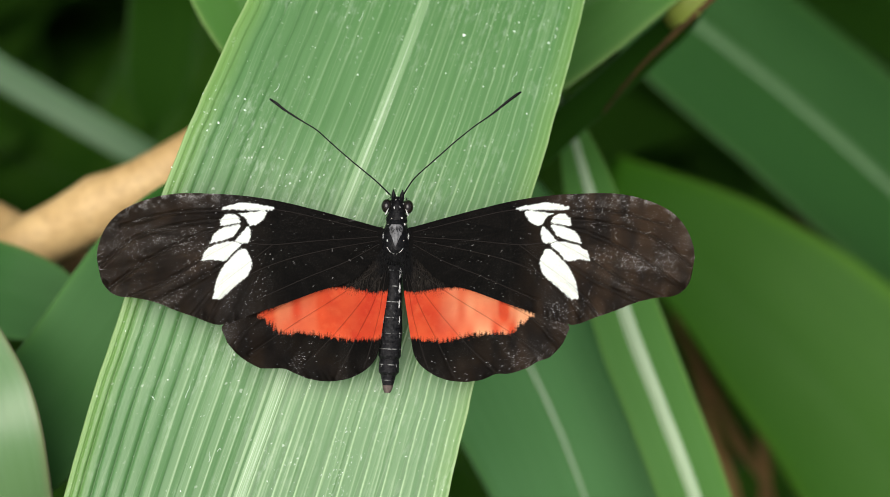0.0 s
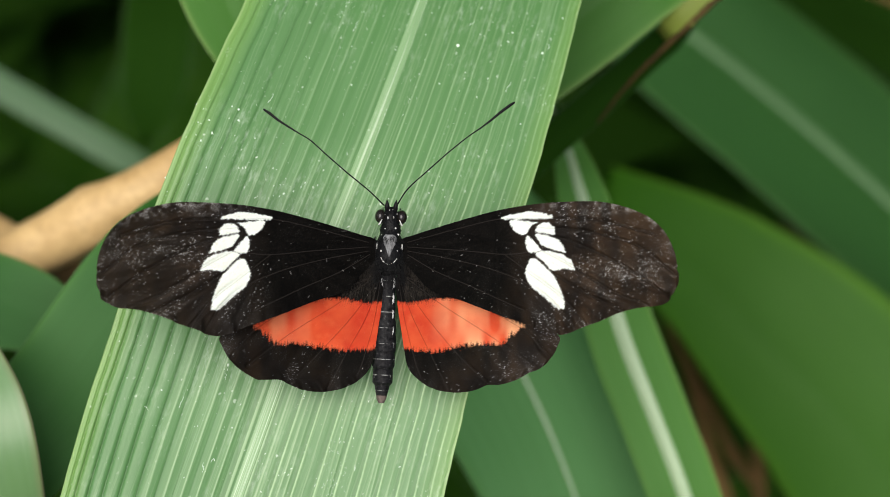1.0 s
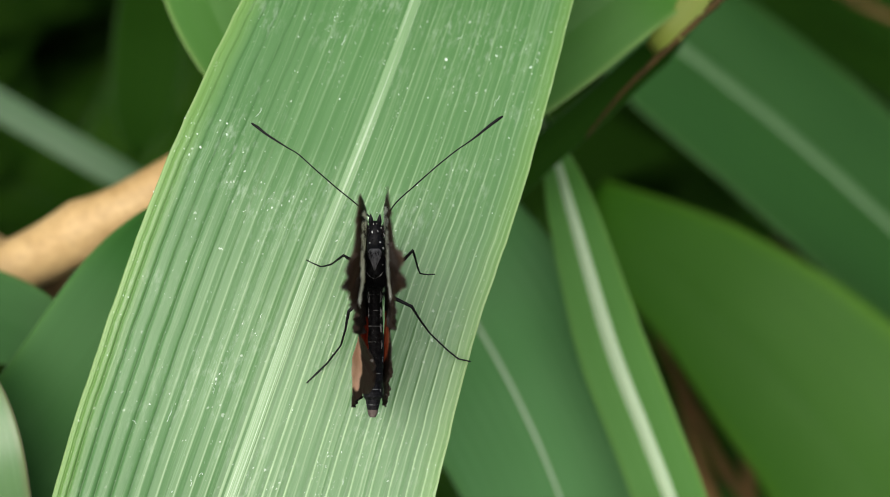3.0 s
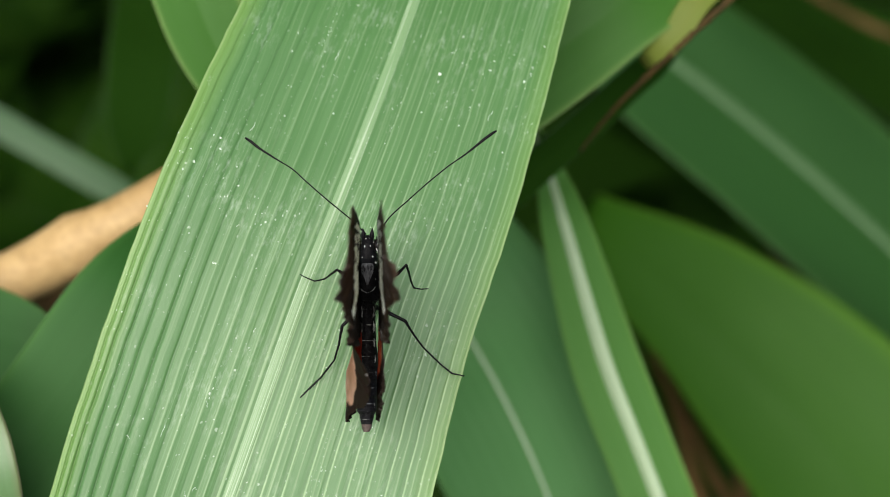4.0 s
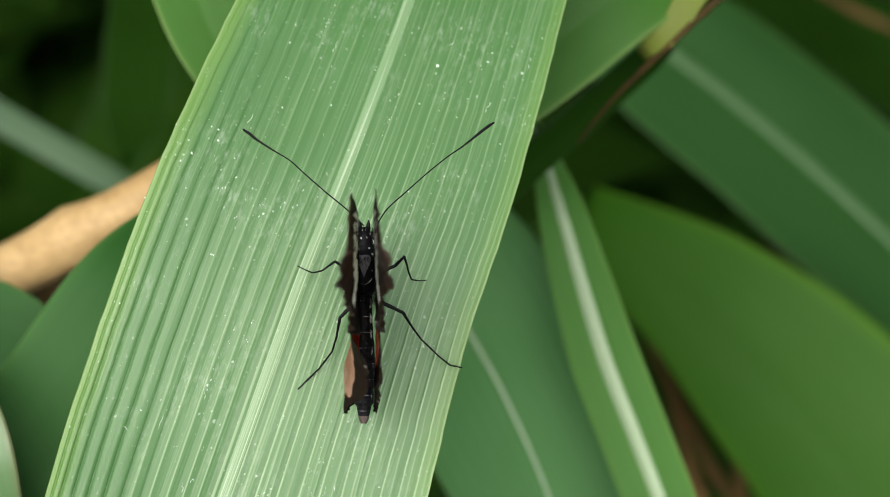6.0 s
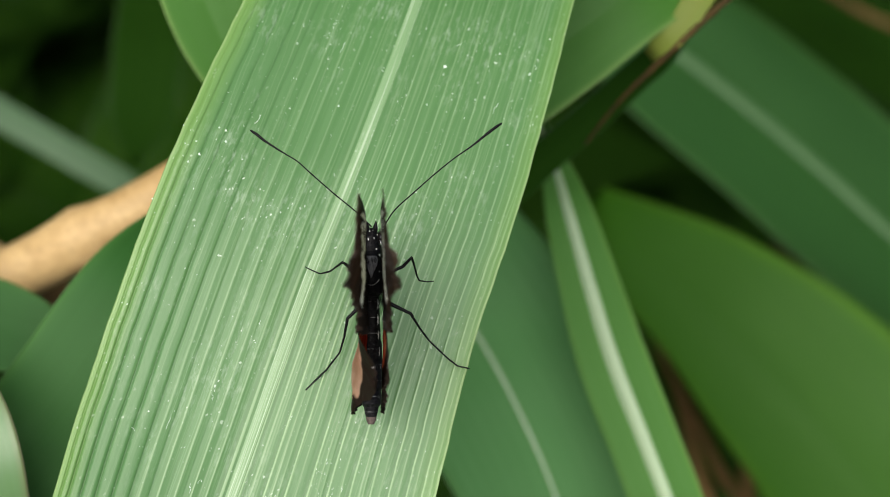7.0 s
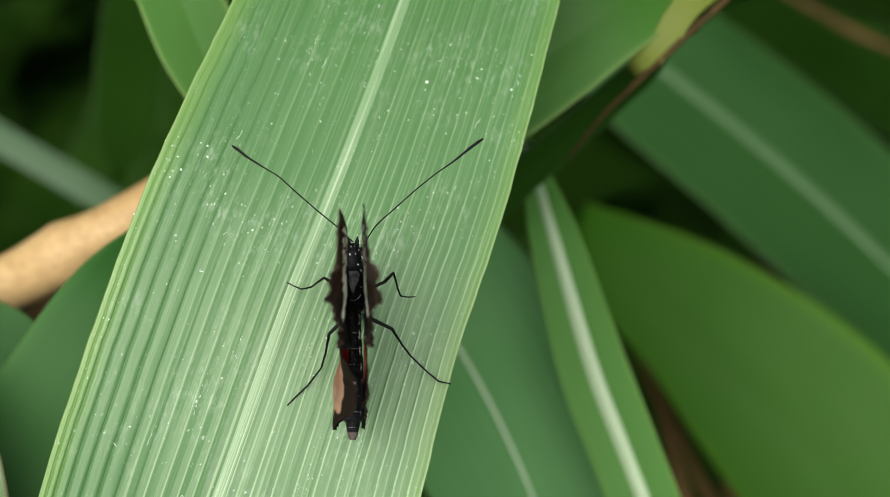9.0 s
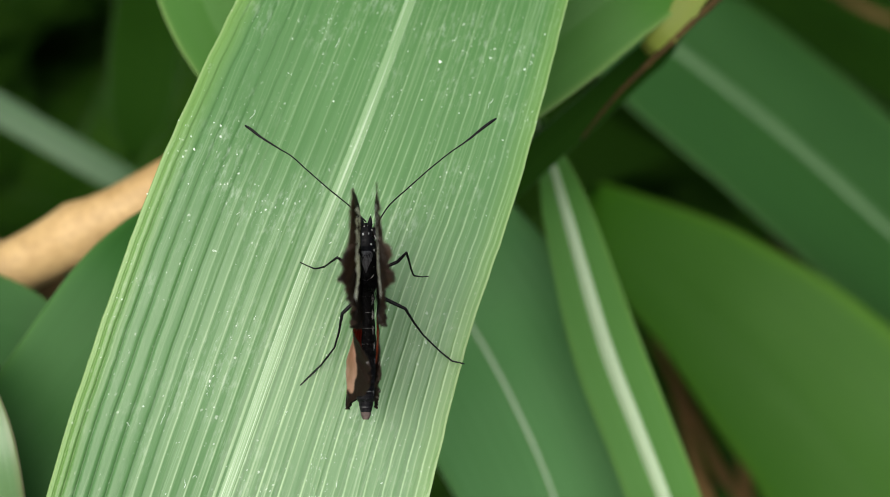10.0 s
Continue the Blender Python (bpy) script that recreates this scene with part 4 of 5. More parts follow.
def rubbed(x, y, out, streaks, cx, cy, frost, side, fore, seed):
    """Where scales are rubbed off: single grains in clouds, short scratches that mostly run outwards, a worn front edge."""
    rng = np.random.RandomState(seed + 300)
    m = np.zeros(x.shape)
    worn = 1.0 if side > 0 else 0.9
    for i in range(int((85 if fore else 25) * worn)):
        k = rng.randint(x.size)
        x0, y0, o = x.ravel()[k], y.ravel()[k], out.ravel()[k]
        if rng.rand() > 0.30 + 0.7 * o:
            continue
        a = math.atan2(y0 - cy, x0 - cx) + rng.normal(0, 0.22) if rng.rand() < 0.7 else rng.uniform(0, math.pi)
        half = 0.12 + 0.75 * rng.rand() ** 3
        w, b = rng.uniform(0.018, 0.045), rng.uniform(0.12, 0.75) * (0.35 + 0.65 * o)
        near = np.nonzero((np.abs(x - x0) < half + 0.2) & (np.abs(y - y0) < half + 0.2))
        u, v = x[near] - x0, y[near] - y0
        t = np.clip(u * math.cos(a) + v * math.sin(a), -half, half)
        d = np.hypot(u - t * math.cos(a), v - t * math.sin(a) - 0.15 * t * t)
        m[near] = np.maximum(m[near], np.clip(1.4 - d / w, 0, 1) * b)
    m *= rng.rand(*x.shape) > 0.3
    cloud = np.clip(noise2(x * 0.45 + 30, y * 0.45 + 30, seed + 15) * 1.9 - 0.6, 0, 1) + 0.10
    share_of = (0.0025 + 0.15 * out * (0.15 + streaks ** 2)) * cloud * worn
    m = np.maximum(m, (rng.rand(*x.shape) < share_of) * (0.9 * rng.rand(*x.shape) ** 2 + 0.06))
    haze = np.clip(noise2(x * 1.7 + 70, y * 1.7 + 70, seed + 16) * 2.2 - 1.0, 0, 1)
    return np.maximum(m, frost * haze * (rng.rand(*x.shape) > 0.4) * rng.uniform(0.1, 0.7, x.shape))


def wing(name, lead, trail, side, camber, white, red, veins, parent, label, n=270, m=170, seed=1):
    """A thin two-faced wing: a sheet between its leading and trailing edge, veined and scalloped."""
    lo, hi = spline(lead, n), spline(trail, n)
    c = np.linspace(0, 1, m)[None, :]
    x = lo[:, 0:1] * (1 - c) + hi[:, 0:1] * c
    y = lo[:, 1:2] * (1 - c) + hi[:, 1:2] * c
    s = np.linspace(0, 1, n)[:, None]
    jag = 0.22 * (noise2(x * 3 + 40, y * 3 + 40, seed) - 0.5) + 0.34 * (noise2(x * 8 + 40, y * 8 + 40, seed + 1) - 0.5)
    wm = np.zeros(x.shape)
    for p in white:
        wm = np.maximum(wm, np.clip((inside(p, x, y) + jag * 0.5) / 0.12 + 0.5, 0, 1))
    rm = np.zeros(x.shape)
    comb = 1.3 * (noise2(x * 8.5 + 20, y * 0.9 + 20, seed + 2) - 0.5) + 0.4 * (noise2(x * 2.3 + 60, y * 0.5 + 60, seed + 3) - 0.5)
    for p in red:
        rm = np.maximum(rm, np.clip((inside(p, x, y) + jag * 1.0 + comb * np.where(y < -10.2, 0.42, 0.2)) / 0.45 + 0.5, 0, 1))
    vm = vein_share(veins, x, y, 0.055)
    out = np.clip((np.hypot(x, y) - 14) / 16, 0, 1)
    rim = np.clip(1 - np.abs(c - 1) * 7, 0, 1) * np.clip((s - 0.3) * 5, 0, 1)
    fold = np.clip((c - 0.35) * 2.2, 0, 1) * np.clip((s - 0.36) * 5, 0, 1)
    cx, cy, turns = (13.0, 1.0, 6.2) if len(white) else (3.0, -1.0, 3.8)
    wavy = np.sin(2 * math.pi * (np.arctan2(y - cy, x - cx) * turns + 0.35 * noise2(x * 0.25 + 3, y * 0.25 + 3, seed + 8)))
    fold = fold * np.clip((np.hypot(x - cx, y - cy) - 6) / 5, 0, 1)
    ray = np.clip((wavy - 0.55) * 3, 0, 1) * fold * (0.55 + 0.45 * noise2(x * 0.8 + 5, y * 0.8 + 5, seed + 9))
    frost = np.clip(1 - c / 0.12, 0, 1) * np.clip((s - 0.45) * 6, 0, 1) * np.clip((1.0 - s) * 6, 0, 1) if len(white) else np.zeros_like(x)
    panel = vein_share(veins, x, y, 0.32) * np.clip(out * 1.5, 0.1, 1)
    ray = np.maximum(0.6 * ray, vein_share(veins, x, y, 0.10)) * np.clip(out * 1.6, 0.15, 1)
    z = camber(x, y) + 0.10 * fold * wavy - 0.26 * panel + 0.10 * vm + (1.3 if len(white) else 0.75) * rim * (hash_noise(s * 44 + c * 0, seed + 5) - 0.5) + 0.14 * (noise2(x * 0.35 + 9, y * 0.9 + 9, seed + 7) - 0.5)
    # lines of rubbed scales that run out between the veins, brightened in place of gloss
    ang = np.arctan2(y - cy, x - cx)
    far = np.hypot(x - cx, y - cy)
    lines = 0.6 * noise2(ang * 9 + 50, far * 0.10 + 50, seed + 12) + 0.4 * noise2(ang * 34 + 90, far * 0.25 + 20, seed + 13)
    lines = np.clip((lines - 0.36) * 3.2, 0, 1)
    marks = rubbed(x, y, out, lines, cx, cy, frost, side, len(white) > 0, seed)
    thick = 0.07
    top = np.stack([side * x, y, z], -1).reshape(-1, 3) * MM
    low = np.stack([side * x, y, z - thick], -1).reshape(-1, 3) * MM
    f = grid_faces(n, m)
    k = n * m
    flip = [q[::-1] for q in f]
    up, down = (flip, f) if side > 0 else (f, flip)
    ob = mesh_object(name, np.vstack([top, low]), up + [tuple(i + k for i in q) for q in down], WING_TOP, parent)
    me = ob.data
    me.materials.append(WING_UNDER)
    me.polygons.foreach_set("material_index", [0] * len(f) + [1] * len(f))
    col = me.color_attributes.new("pattern", "FLOAT_COLOR", "POINT")
    v = np.stack([wm, rm, vm, out * np.ones_like(wm)], -1).reshape(-1, 4)
    u = v.copy()
    if not len(white):
        u[:, 1] = np.clip((1.0 - np.hypot((y + 13.0) / 4.0, (x - 8.8) / 4.7) + 0.35 * (noise2(x * 0.8 + 3, y * 0.8 + 3, seed + 14) - 0.5)) / 0.1, 0, 1).ravel()
    col.data.foreach_set("color", np.vstack([v, u]).ravel())
    worn = me.color_attributes.new("wear", "FLOAT_COLOR", "POINT")
    # paler on the right wing: fading plus its brighter light painted in
    faded_lit = np.clip(noise2(x * 0.9 + 7, y * 0.22 + 7, seed + 4) * 1.5 - (0.55 if side < 0 else 0.28), 0, 1) * np.clip((x - 3) / 9, 0, 1) * (1.0 if side > 0 else 0.3)
    if len(white):
        faded_lit = np.clip(faded_lit + 1.6 * np.exp(-((x - 24) / 2.2) ** 2 - ((y + 3) / 2.0) ** 2) * noise2(x * 1.8 + 11, y * 1.8 + 11, seed + 17) * (1.0 if side > 0 else 0.6), 0, 1)
    v = np.stack([marks, ray, faded_lit, lines], -1).reshape(-1, 4)
    worn.data.foreach_set("color", np.vstack([v, v]).ravel())
    me.update()
    return tagged(ob, label)


def fore_camber(x, y):
    """The forewing arches down towards its tip, most on the hinder part of its outer margin."""
    back = np.clip((-1.0 - y) / 6, 0, 1)
    back = back * back * (3 - 2 * back)
    step = np.clip((x - 14) / 9, 0, 1)
    step = step * step * (3 - 2 * step)
    return -0.45 * step - 1.0 * (x / 30) ** 2 - 0.70 * back * (np.abs(x) / 32) ** 4 + 0.2 * x / 30 * y / 7


def hind_cup(x, y):
    """One hindwing bulges in its hinder part and curls back at the margin."""
    back = np.clip((-y - 7) / 7, 0, 1)
    back = back * back * (3 - 2 * back)
    return -1.8 * back * np.sin(math.pi * np.clip(x, 0, 20) / 13.5) - 0.045 * np.clip(x, 0, None) * (1 - back)


def hind_camber(x, y):
    return -0.002 * x ** 2


THORAX = ((-3.6, 0.9, 0.9, 0, -1.2), (-3.0, 1.5, 1.6, 0, -1.0), (-1.5, 1.95, 2.0, 0, -0.9), (0.4, 1.9, 2.0, 0, -0.8), (1.7, 1.35, 1.5, 0, -0.8), (2.3, 1.15, 1.2, 0, -0.8))
HEAD = ((1.7, 1.2, 1.0, 0, -0.9), (2.3, 1.4, 1.2, 0, -0.9), (3.0, 1.2, 1.15, 0, -0.9), (3.6, 0.95, 1.1, 0, -0.9), (4.3, 0.95, 1.05, 0, -0.9), (5.0, 0.75, 0.8, 0, -1.0), (5.4, 0.35, 0.4, 0, -1.1))


def back_height(x, y):
    """Height of the upper side of thorax and head at a place, in millimetres."""
    best = -2.0
    for stations in (THORAX, HEAD):
        q = np.array(stations)
        if q[0, 0] <= y <= q[-1, 0]:
            w, h, z = (np.interp(y, q[:, 0], q[:, k]) for k in (1, 2, 4))
            best = max(best, z + h * math.sqrt(max(0.0, 1 - (x / w) ** 2)))
    return best


def scale_patch(parent):
    """A shield of grey scales that lies on the thorax."""
    n, m = 26, 17
    verts = []
    for i in range(n):
        y = 1.75 - 2.85 * i / (n - 1)
        w = np.interp(y, (-1.1, -0.3, 0.5, 1.3, 1.75), (0.08, 0.34, 0.74, 0.95, 0.62))
        for j in range(m):
            x = w * (2 * j / (m - 1) - 1)
            verts.append((x * MM, y * MM, (back_height(x, y) + 0.05 * (1 - (2 * j / (m - 1) - 1) ** 4) - 0.01) * MM))
    return tagged(mesh_object("scale_patch", np.array(verts), [q[::-1] for q in grid_faces(n, m)], PATCH, parent), "patch of pale grey scales")


def wing_hair(parent, sx):
    """Long soft hair on the root of a hindwing."""
    rng = np.random.RandomState(60 + sx)
    verts, faces = [], []
    for i in range(420):
        x, y = 0.2 + 4.3 * rng.rand() ** 1.3, rng.uniform(-6.2, -1.6)
        d = np.array([0.10 + 0.05 * x + rng.normal(0, 0.07), -1.0, rng.uniform(0.0, 0.12)]) * rng.uniform(0.9, 2.0)
        b = np.array([x, y, 0.12])
        w = np.array([0.016, 0, 0])
        k = len(verts)
        verts += [b - w, b + w, b + d]
        faces.append((k, k + 1, k + 2))
    v = np.array(verts) * MM
    v[:, 0] *= sx
    return tagged(mesh_object("hair", v, faces, HAIR, parent), "soft brown-grey hair", kind="stuff")


def butterfly():
    ob = new("butterfly")
    ob.empty_display_size = 0.01
    ob.matrix_world = BOARD @ pose(*[k * MM for k in ROOT])
    tagged(ob, "black butterfly with white spots and orange-red bands resting on a leaf", "butterfly")
    moving = {"root": ob}
    body = lathe("thorax", THORAX, BODY, ob, "black hairy thorax")
    moving["body"] = body
    lathe("head", HEAD, BODY, body, "black head with white dots")
    seg = []
    for i in range(8):
        y0 = -3.2 - i * 2.1
        w = (1.0, 1.05, 1.16, 1.36, 1.48, 1.45, 1.30, 1.04)[i]
        seg += [(y0, w * 0.965, w * 0.97, -0.02 * i, -1.4 - 0.10 * i), (y0 - 0.5, w * 1.0, w * 1.02, -0.02 * i, -1.4 - 0.10 * i), (y0 - 1.7, w * 1.01, w * 1.03, -0.02 * i - 0.01, -1.45 - 0.10 * i)]
    lathe("abdomen", seg[:-2], BELLY, body, "slender dark grey ringed abdomen")
    lathe("tail_tip", [(-17.6, 1.0, 1.0, -0.14, -2.1), (-18.4, 0.90, 0.92, -0.15, -2.12), (-19.2, 0.70, 0.74, -0.16, -2.15)], BELLY, body)
    lathe("tail_end", [(-19.0, 0.74, 0.76, -0.16, -2.15), (-19.7, 0.62, 0.62, -0.17, -2.2), (-20.2, 0.38, 0.4, -0.18, -2.2)], TAIL, body, "small brownish tail end")
    for sx in (-1, 1):
        ball("eye", sx * 1.38, 4.1, -0.95, 0.72, 0.92, 0.95, EYE, body, "round glossy brown eye", 22)
        tube("palp", [(sx * 0.5, 4.8, -0.6, 0.30), (sx * 0.55, 5.5, -0.2, 0.30), (sx * 0.62, 6.3, 0.0, 0.04)], BODY, body, 14, 8)
        for dx, dy, rx, ry in ((0.66, 2.55, 0.27, 0.24), (0.36, 3.95, 0.17, 0.3), (0.78, 4.4, 0.15, 0.2), (0.2, 4.95, 0.14, 0.2), (0.5, 5.0, 0.16, 0.16), (1.05, 1.75, 0.26, 0.22), (1.05, -0.35, 0.2, 0.28)):
            k = 0.85 + 0.3 * math.sin(dy * 7 + sx)
            ball("white_dot", sx * dx, dy + 0.05 * sx, back_height(dx, dy) - 0.02, rx * k * 0.66, ry * k * 0.66, 0.07, DOT, body, "", 9)
        tube("white_line", [(sx * 1.12, 3.75, -0.15, 0.04), (sx * 1.32, 3.3, -0.25, 0.10), (sx * 1.5, 3.0, -0.45, 0.13)], DOT, body, 14, 8, wobble=0.6, seed=51 + sx)
        for i in range(7):
            y0 = -3.7 - i * 2.05
            w = (1.0, 1.02, 1.1, 1.28, 1.38, 1.32, 1.2)[i]
            thick = (0.14, 0.13, 0.11, 0.085, 0.06, 0.045, 0.04)[i]
            tube("side_line", [(sx * w * 0.70 - 0.02 * i, y0, -1.42 + w * 0.66 - 0.1 * i, 0.03), (sx * w * 0.80 - 0.02 * i, y0 - 0.5, -1.42 + w * 0.68 - 0.1 * i, thick), (sx * w * 0.78 - 0.02 * i, y0 - 1.1, -1.45 + w * 0.68 - 0.1 * i, thick * 1.15), (sx * w * 0.66 - 0.02 * i, y0 - 1.6, -1.5 + w * 0.72 - 0.1 * i, 0.03)], SIDE, body, 14, 6, wobble=1.6, seed=i + 9 + 9 * sx)
    scale_patch(body)
    for sx in (-1, 1):
        tube("white_line", [(sx * 1.05, -1.25, back_height(1.05, -1.25), 0.05), (sx * 0.7, -1.75, back_height(0.7, -1.75), 0.05), (sx * 0.12, -2.1, back_height(0.12, -2.1), 0.05)], DOT, body, 18, 8, wobble=1.0, seed=31 + sx)
        tube("white_line", [(sx * 1.62, 0.6, back_height(1.62, 0.6), 0.05), (sx * 1.6, 0.25, back_height(1.6, 0.25), 0.12), (sx * 1.66, -0.15, back_height(1.66, -0.15), 0.05)], DOT, body, 16, 8, wobble=0.9, seed=41 + sx)
    # fur on the thorax and at the wing bases
    rng = np.random.RandomState(5)
    verts, faces = [], []
    for i in range(1500):
        a = rng.uniform(0.1, math.pi - 0.1)
        y = rng.uniform(-4.5, 5.2)
        b = np.array([1.9 * math.cos(a), y, -0.9 + 1.95 * math.sin(a)])
        d = np.array([math.cos(a) * 0.9 + rng.normal(0, 0.25), -0.9 + rng.normal(0, 0.3), math.sin(a) * 0.25 + rng.normal(0, 0.15)])
        length = rng.uniform(0.5, 1.7) * (0.30 if y > 1.5 else 0.45 if y > -1.5 else 1.0)
        b[0] *= 1.0 if y < 1.5 else 0.62
        b[2] = b[2] if y < 1.5 else -0.9 + 1.15 * math.sin(a)
        d[1] *= 1.0 if y < 3.2 else -0.6
        w = np.cross(d, [0.2, 0.1, 1.0])
        w *= 0.028 / np.linalg.norm(w)
        k = len(verts)
        verts += [b - w, b + w, b + d * length]
        faces.append((k, k + 1, k + 2))
    tagged(mesh_object("fur", np.array(verts) * MM, faces, FUR, body), "fine black fur", kind="stuff")
    # feelers and legs, in millimetres from the hinge line
    for pts in (((-0.67, 5.53, -0.50, 0.10), (-2.71, 7.50, 0.50, 0.09), (-5.63, 9.90, 1.50, 0.09), (-8.54, 12.45, 2.00, 0.09), (-10.15, 13.91, 2.20, 0.09), (-11.83, 14.93, 2.20, 0.10), (-14.04, 16.33, 2.00, 0.16), (-15.51, 17.44, 1.80, 0.21), (-16.25, 17.96, 1.70, 0.12)), ((1.02, 5.67, -0.50, 0.10), (2.43, 7.72, 0.50, 0.09), (5.01, 10.04, 1.50, 0.09), (7.58, 12.30, 2.00, 0.09), (10.14, 14.35, 2.20, 0.09), (12.33, 15.88, 2.20, 0.12), (14.17, 17.36, 2.00, 0.19), (15.49, 18.39, 1.80, 0.21), (16.23, 18.84, 1.70, 0.12))):
        tube("antenna", [(x, y, z, r * 0.95) for x, y, z, r in pts], LIMB, ob, 60, 8, "thin black club-tipped feeler", 0.25)
    for pts in (((0.64, -0.88, -2.00, 0.35), (3.45, 0.38, -2.00, 0.30), (4.56, 1.55, -1.40, 0.25), (4.85, 0.60, -2.80, 0.20), (5.21, -0.80, -5.20, 0.17), (5.51, -1.47, -6.40, 0.15), (6.48, -1.62, -6.70, 0.12), (7.45, -1.55, -6.80, 0.10)),
                ((-0.77, -1.03, -2.00, 0.35), (-3.06, 0.08, -2.00, 0.30), (-4.45, 0.89, -1.60, 0.25), (-5.23, 0.38, -3.00, 0.20), (-6.19, -0.28, -5.50, 0.17), (-7.49, -0.58, -6.60, 0.14), (-8.47, -0.20, -6.90, 0.12), (-9.52, 0.32, -7.00, 0.10)),
                ((0.64, -3.99, -2.00, 0.40), (2.56, -4.87, -2.20, 0.36), (4.40, -5.76, -2.40, 0.28), (5.51, -7.56, -3.60, 0.20), (6.70, -9.21, -4.80, 0.17), (9.01, -11.47, -6.00, 0.15), (10.51, -12.68, -6.30, 0.16), (12.16, -13.05, -6.30, 0.12)),
                ((-0.69, -4.43, -2.00, 0.40), (-2.77, -5.39, -2.20, 0.36), (-3.81, -6.43, -2.40, 0.28), (-4.28, -8.89, -3.60, 0.20), (-4.91, -10.93, -5.00, 0.17), (-6.74, -13.27, -6.50, 0.16), (-8.10, -14.56, -7.00, 0.17), (-9.45, -15.91, -7.10, 0.14))):
        tube("leg", [(x, y, z, r * 0.72) for x, y, z, r in pts], LIMB, ob, 70, 8, "thin black jointed leg", 0.35, bent=True)
    for sx, key in ((-1, "L"), (1, "R")):
        moving["hind" + key] = wing("hindwing", HIND_LEAD, HIND_TRAIL if sx < 0 else HIND_TRAIL_SMOOTH, sx, hind_cup if sx < 0 else hind_camber, (), (RED,), VEINS_HIND, ob, "black hindwing with an orange-red band", 250, 200, 11 + sx)
        wing_hair(moving["hind" + key], sx)
        moving["fore" + key] = wing("forewing", FORE_LEAD, FORE_TRAIL, sx, fore_camber, WHITE, (), VEINS_FORE, ob, "brown-black forewing with white spots", 430, 240, 21 + sx)
    return moving


moving = butterfly()

# ---- what moves: the butterfly shuts its wings ----
# time, pitch, lift in degrees, yaw, shift sideways and forwards in millimetres of each forewing
FORE = {
    "L": ((0, 0, 3.5, 0, 0, 0), (0.3, 0, 5.27, 0, 0, 0), (0.6, -0.01, 9.04, 0, 0, 0), (0.9, -0.02, 20.56, 0, -0.25, 0), (1, -0.01, 24.9, 0, -0.4, 0), (1.2, 0.03, 30.97, 0, -0.6, 0.3), (1.5, 0.093, 42.02, 0.003, -0.98, 0.75), (1.7, 0.1, 53.47, -0.038, -0.75, 0.55), (1.8, 0.102, 61.08, -0.058, -0.64, 0.47), (1.9, 0.06, 70.27, -0.06, -0.395, 0.38), (2, 0.009, 78.35, -0.065, -0.15, 0.25), (2.1, -0.02, 85.92, -0.095, 0.195, 0), (2.2, -0.032, 88.75, -0.088, 0.315, 0.15), (2.3, -0.04, 91.17, -0.073, 0.19, 0.3), (2.5, -0.057, 92.3, -0.067, 0.29, 0.2), (2.7, -0.065, 92.3, -0.066, 0.31, 0.25), (3.8, -0.085, 92.07, -0.064, 0.35, 0.4), (5.2, -0.1, 92.23, -0.061, 0.39, 0.5), (6.3, -0.115, 92.4, -0.059, 0.42, 0.6), (10, -0.118, 92.4, -0.059, 0.44, 0.68)),
    "R": ((0, 0.0, 3.5, 0.0, 0, 0), (0.3, 0.0, 5.27, 0.0, 0, 0), (0.6, 0.0, 9.04, 0.0, 0, 0), (0.9, 0.03, 20.56, 0.01, 0.02, 0), (1, 0.05, 24.4, 0.015, 0.03, 0), (1.2, 0.09, 29.97, 0.01, 0.2, 0.4), (1.5, 0.139, 41.02, 0.007, 0.47, 0.9), (1.7, 0.08, 52.33, 0.045, 0.3, 0.6), (1.8, 0.054, 59.92, 0.065, 0.22, 0.45), (1.9, 0.025, 69.69, 0.095, -0.045, 0.2), (2, -0.001, 78.55, 0.115, -0.27, 0.05), (2.1, -0.02, 85.42, 0.1, -0.41, 0.4), (2.2, -0.055, 88.65, 0.095, -0.52, 0.35), (2.3, -0.085, 90.43, 0.099, -0.37, 0.25), (2.5, -0.086, 91.5, 0.106, -0.44, 0.05), (2.7, -0.087, 91.59, 0.107, -0.45, 0.08), (3.8, -0.091, 91.52, 0.111, -0.49, 0.15), (5.2, -0.096, 91.95, 0.114, -0.53, 0.25), (6.3, -0.099, 92.19, 0.117, -0.56, 0.35), (10, -0.099, 92.2, 0.126, -0.57, 0.41)),
}

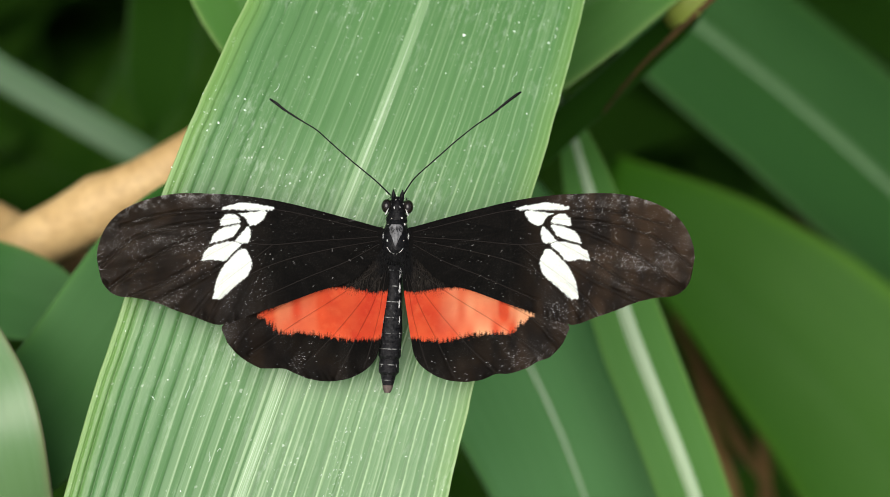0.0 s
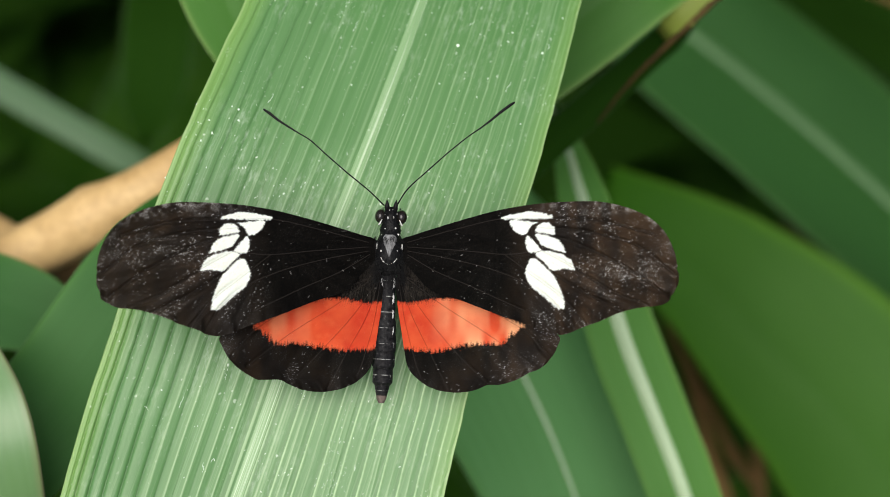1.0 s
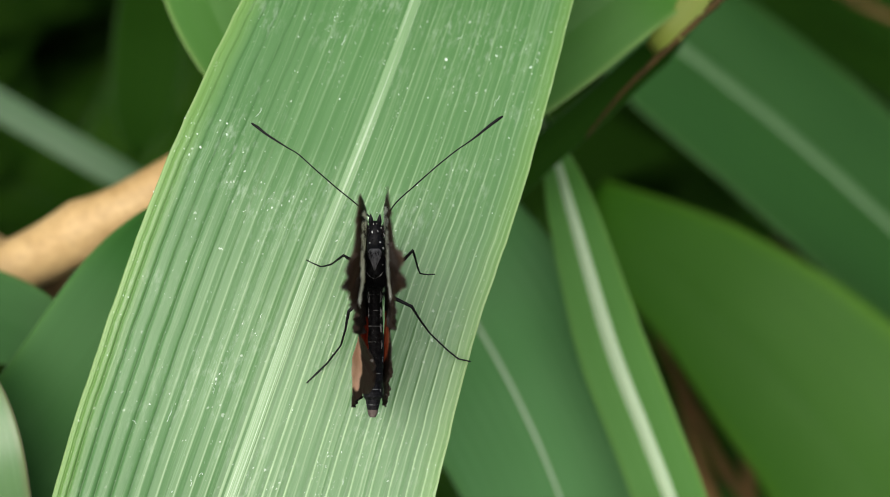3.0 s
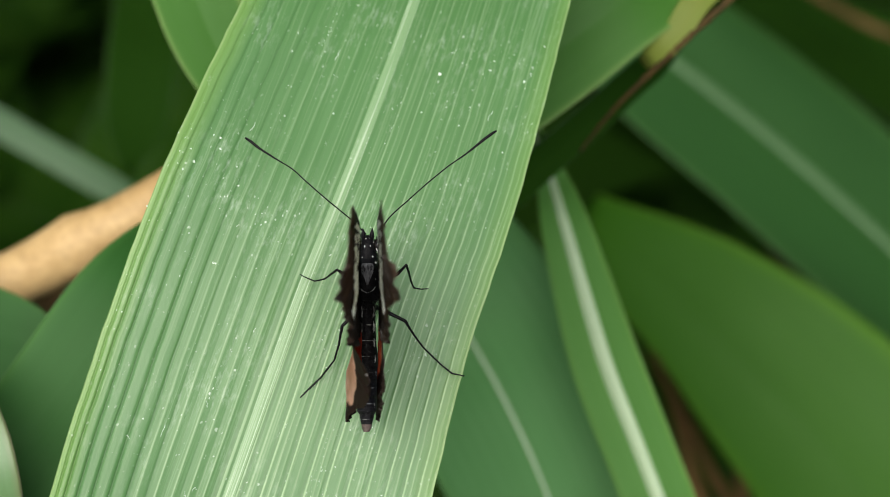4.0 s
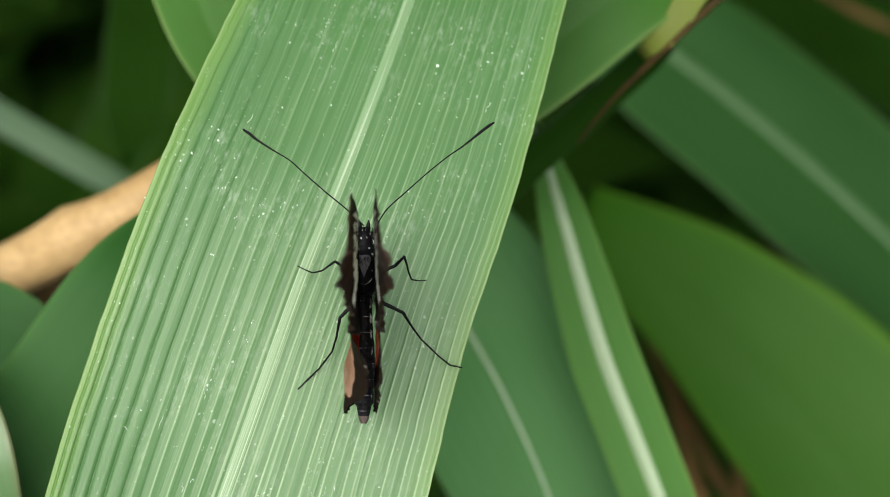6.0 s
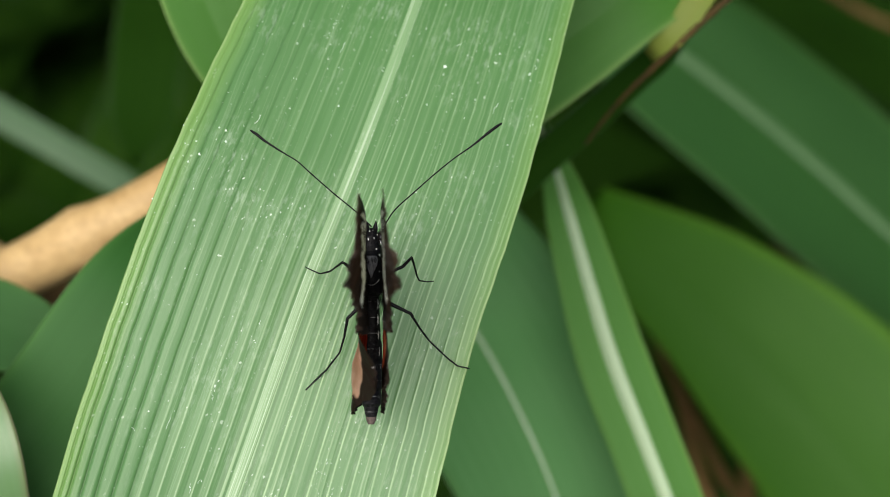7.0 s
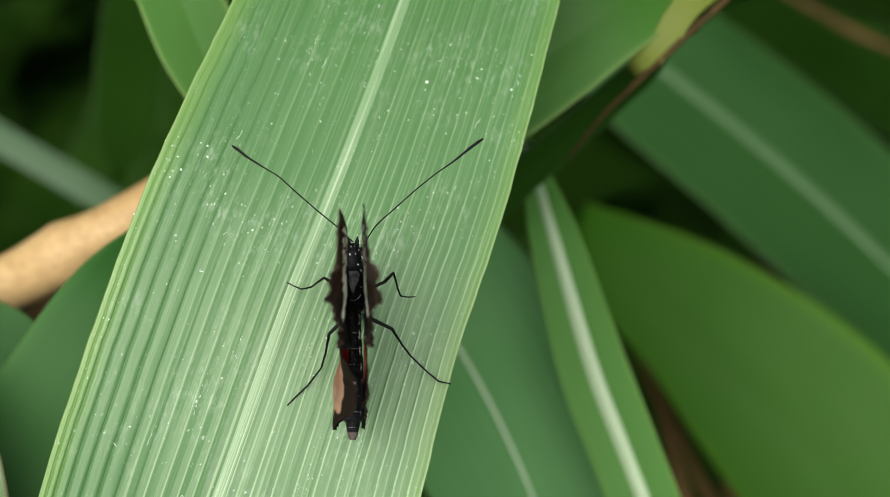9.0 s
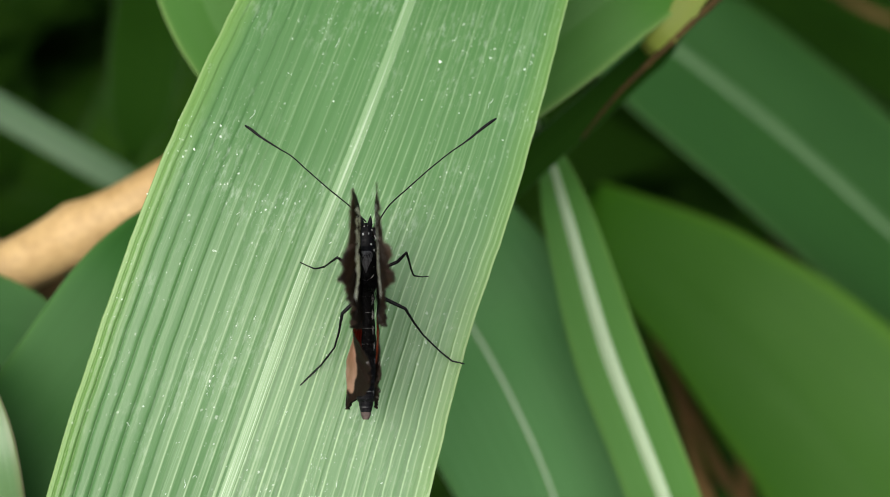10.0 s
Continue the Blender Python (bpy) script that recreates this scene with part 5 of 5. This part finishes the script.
# time, lift in degrees, distance of the hinge from the middle in millimetres of each hindwing
HIND = {
    "L": ((0, 0, 1.83), (0.6, 2.8, 1.8), (0.9, 9.6, 1.75), (1.2, 17.4, 1.69), (1.5, 26, 1.62), (1.6, 30, 1.6), (1.7, 37.6, 1.54), (1.8, 47.3, 1.46), (1.9, 56, 1.4), (2.0, 67.4, 1.2), (2.1, 77, 1.3), (2.2, 83, 1.4), (2.3, 87, 1.5), (2.5, 88.5, 1.5), (3.8, 89, 1.5), (10.0, 89.5, 1.5)),
    "R": ((0, 2, 1.83), (0.6, 5, 1.8), (0.9, 12, 1.75), (1.2, 20, 1.69), (1.5, 29, 1.62), (1.6, 33, 1.6), (1.7, 41, 1.53), (1.8, 51, 1.46), (1.9, 60, 1.4), (2.0, 71, 0.95), (2.1, 79, 0.95), (2.2, 84, 1.0), (2.3, 85.5, 1.1), (2.5, 87.5, 1.15), (3.8, 89.5, 1.2), (10.0, 90.5, 1.1)),
}


def turn_by(x, y, z):
    v = Vector((x, y, z))
    return Matrix.Rotation(v.length, 4, v) if v.length > 1e-6 else Matrix.Identity(4)


def fore_pose(key, pitch, lift, yaw, dx, dy):
    sx = -1 if key == "L" else 1
    return Matrix.Translation(((sx * 1.83 + dx) * MM, dy * MM, 0)) @ turn_by(pitch, -sx * radians(lift), yaw)


def hind_pose(key, lift, base):
    sx = -1 if key == "L" else 1
    return Matrix.Translation((sx * base * MM, 0, -0.4 * MM)) @ turn_by(np.interp(lift, (0, 45, 88), (0, 0.05, -0.04)), -sx * radians(lift), 0)


def motions():
    for key in "LR":
        walk(moving["fore" + key], [(row[0], fore_pose(key, *row[1:])) for row in FORE[key]])
        walk(moving["hind" + key], [(row[0], hind_pose(key, *row[1:])) for row in HIND[key]])
    walk(moving["body"], [(t, pose(x * MM, 0, 0, 0, 0, a)) for t, x, a in ((0, 0, -2.7), (1.2, 0, -2.7), (2.5, -0.25, -1.0), (4.5, -0.5, 0.1), (7.0, -0.65, 0.3), (10.0, -0.65, 0.3))])


motions()
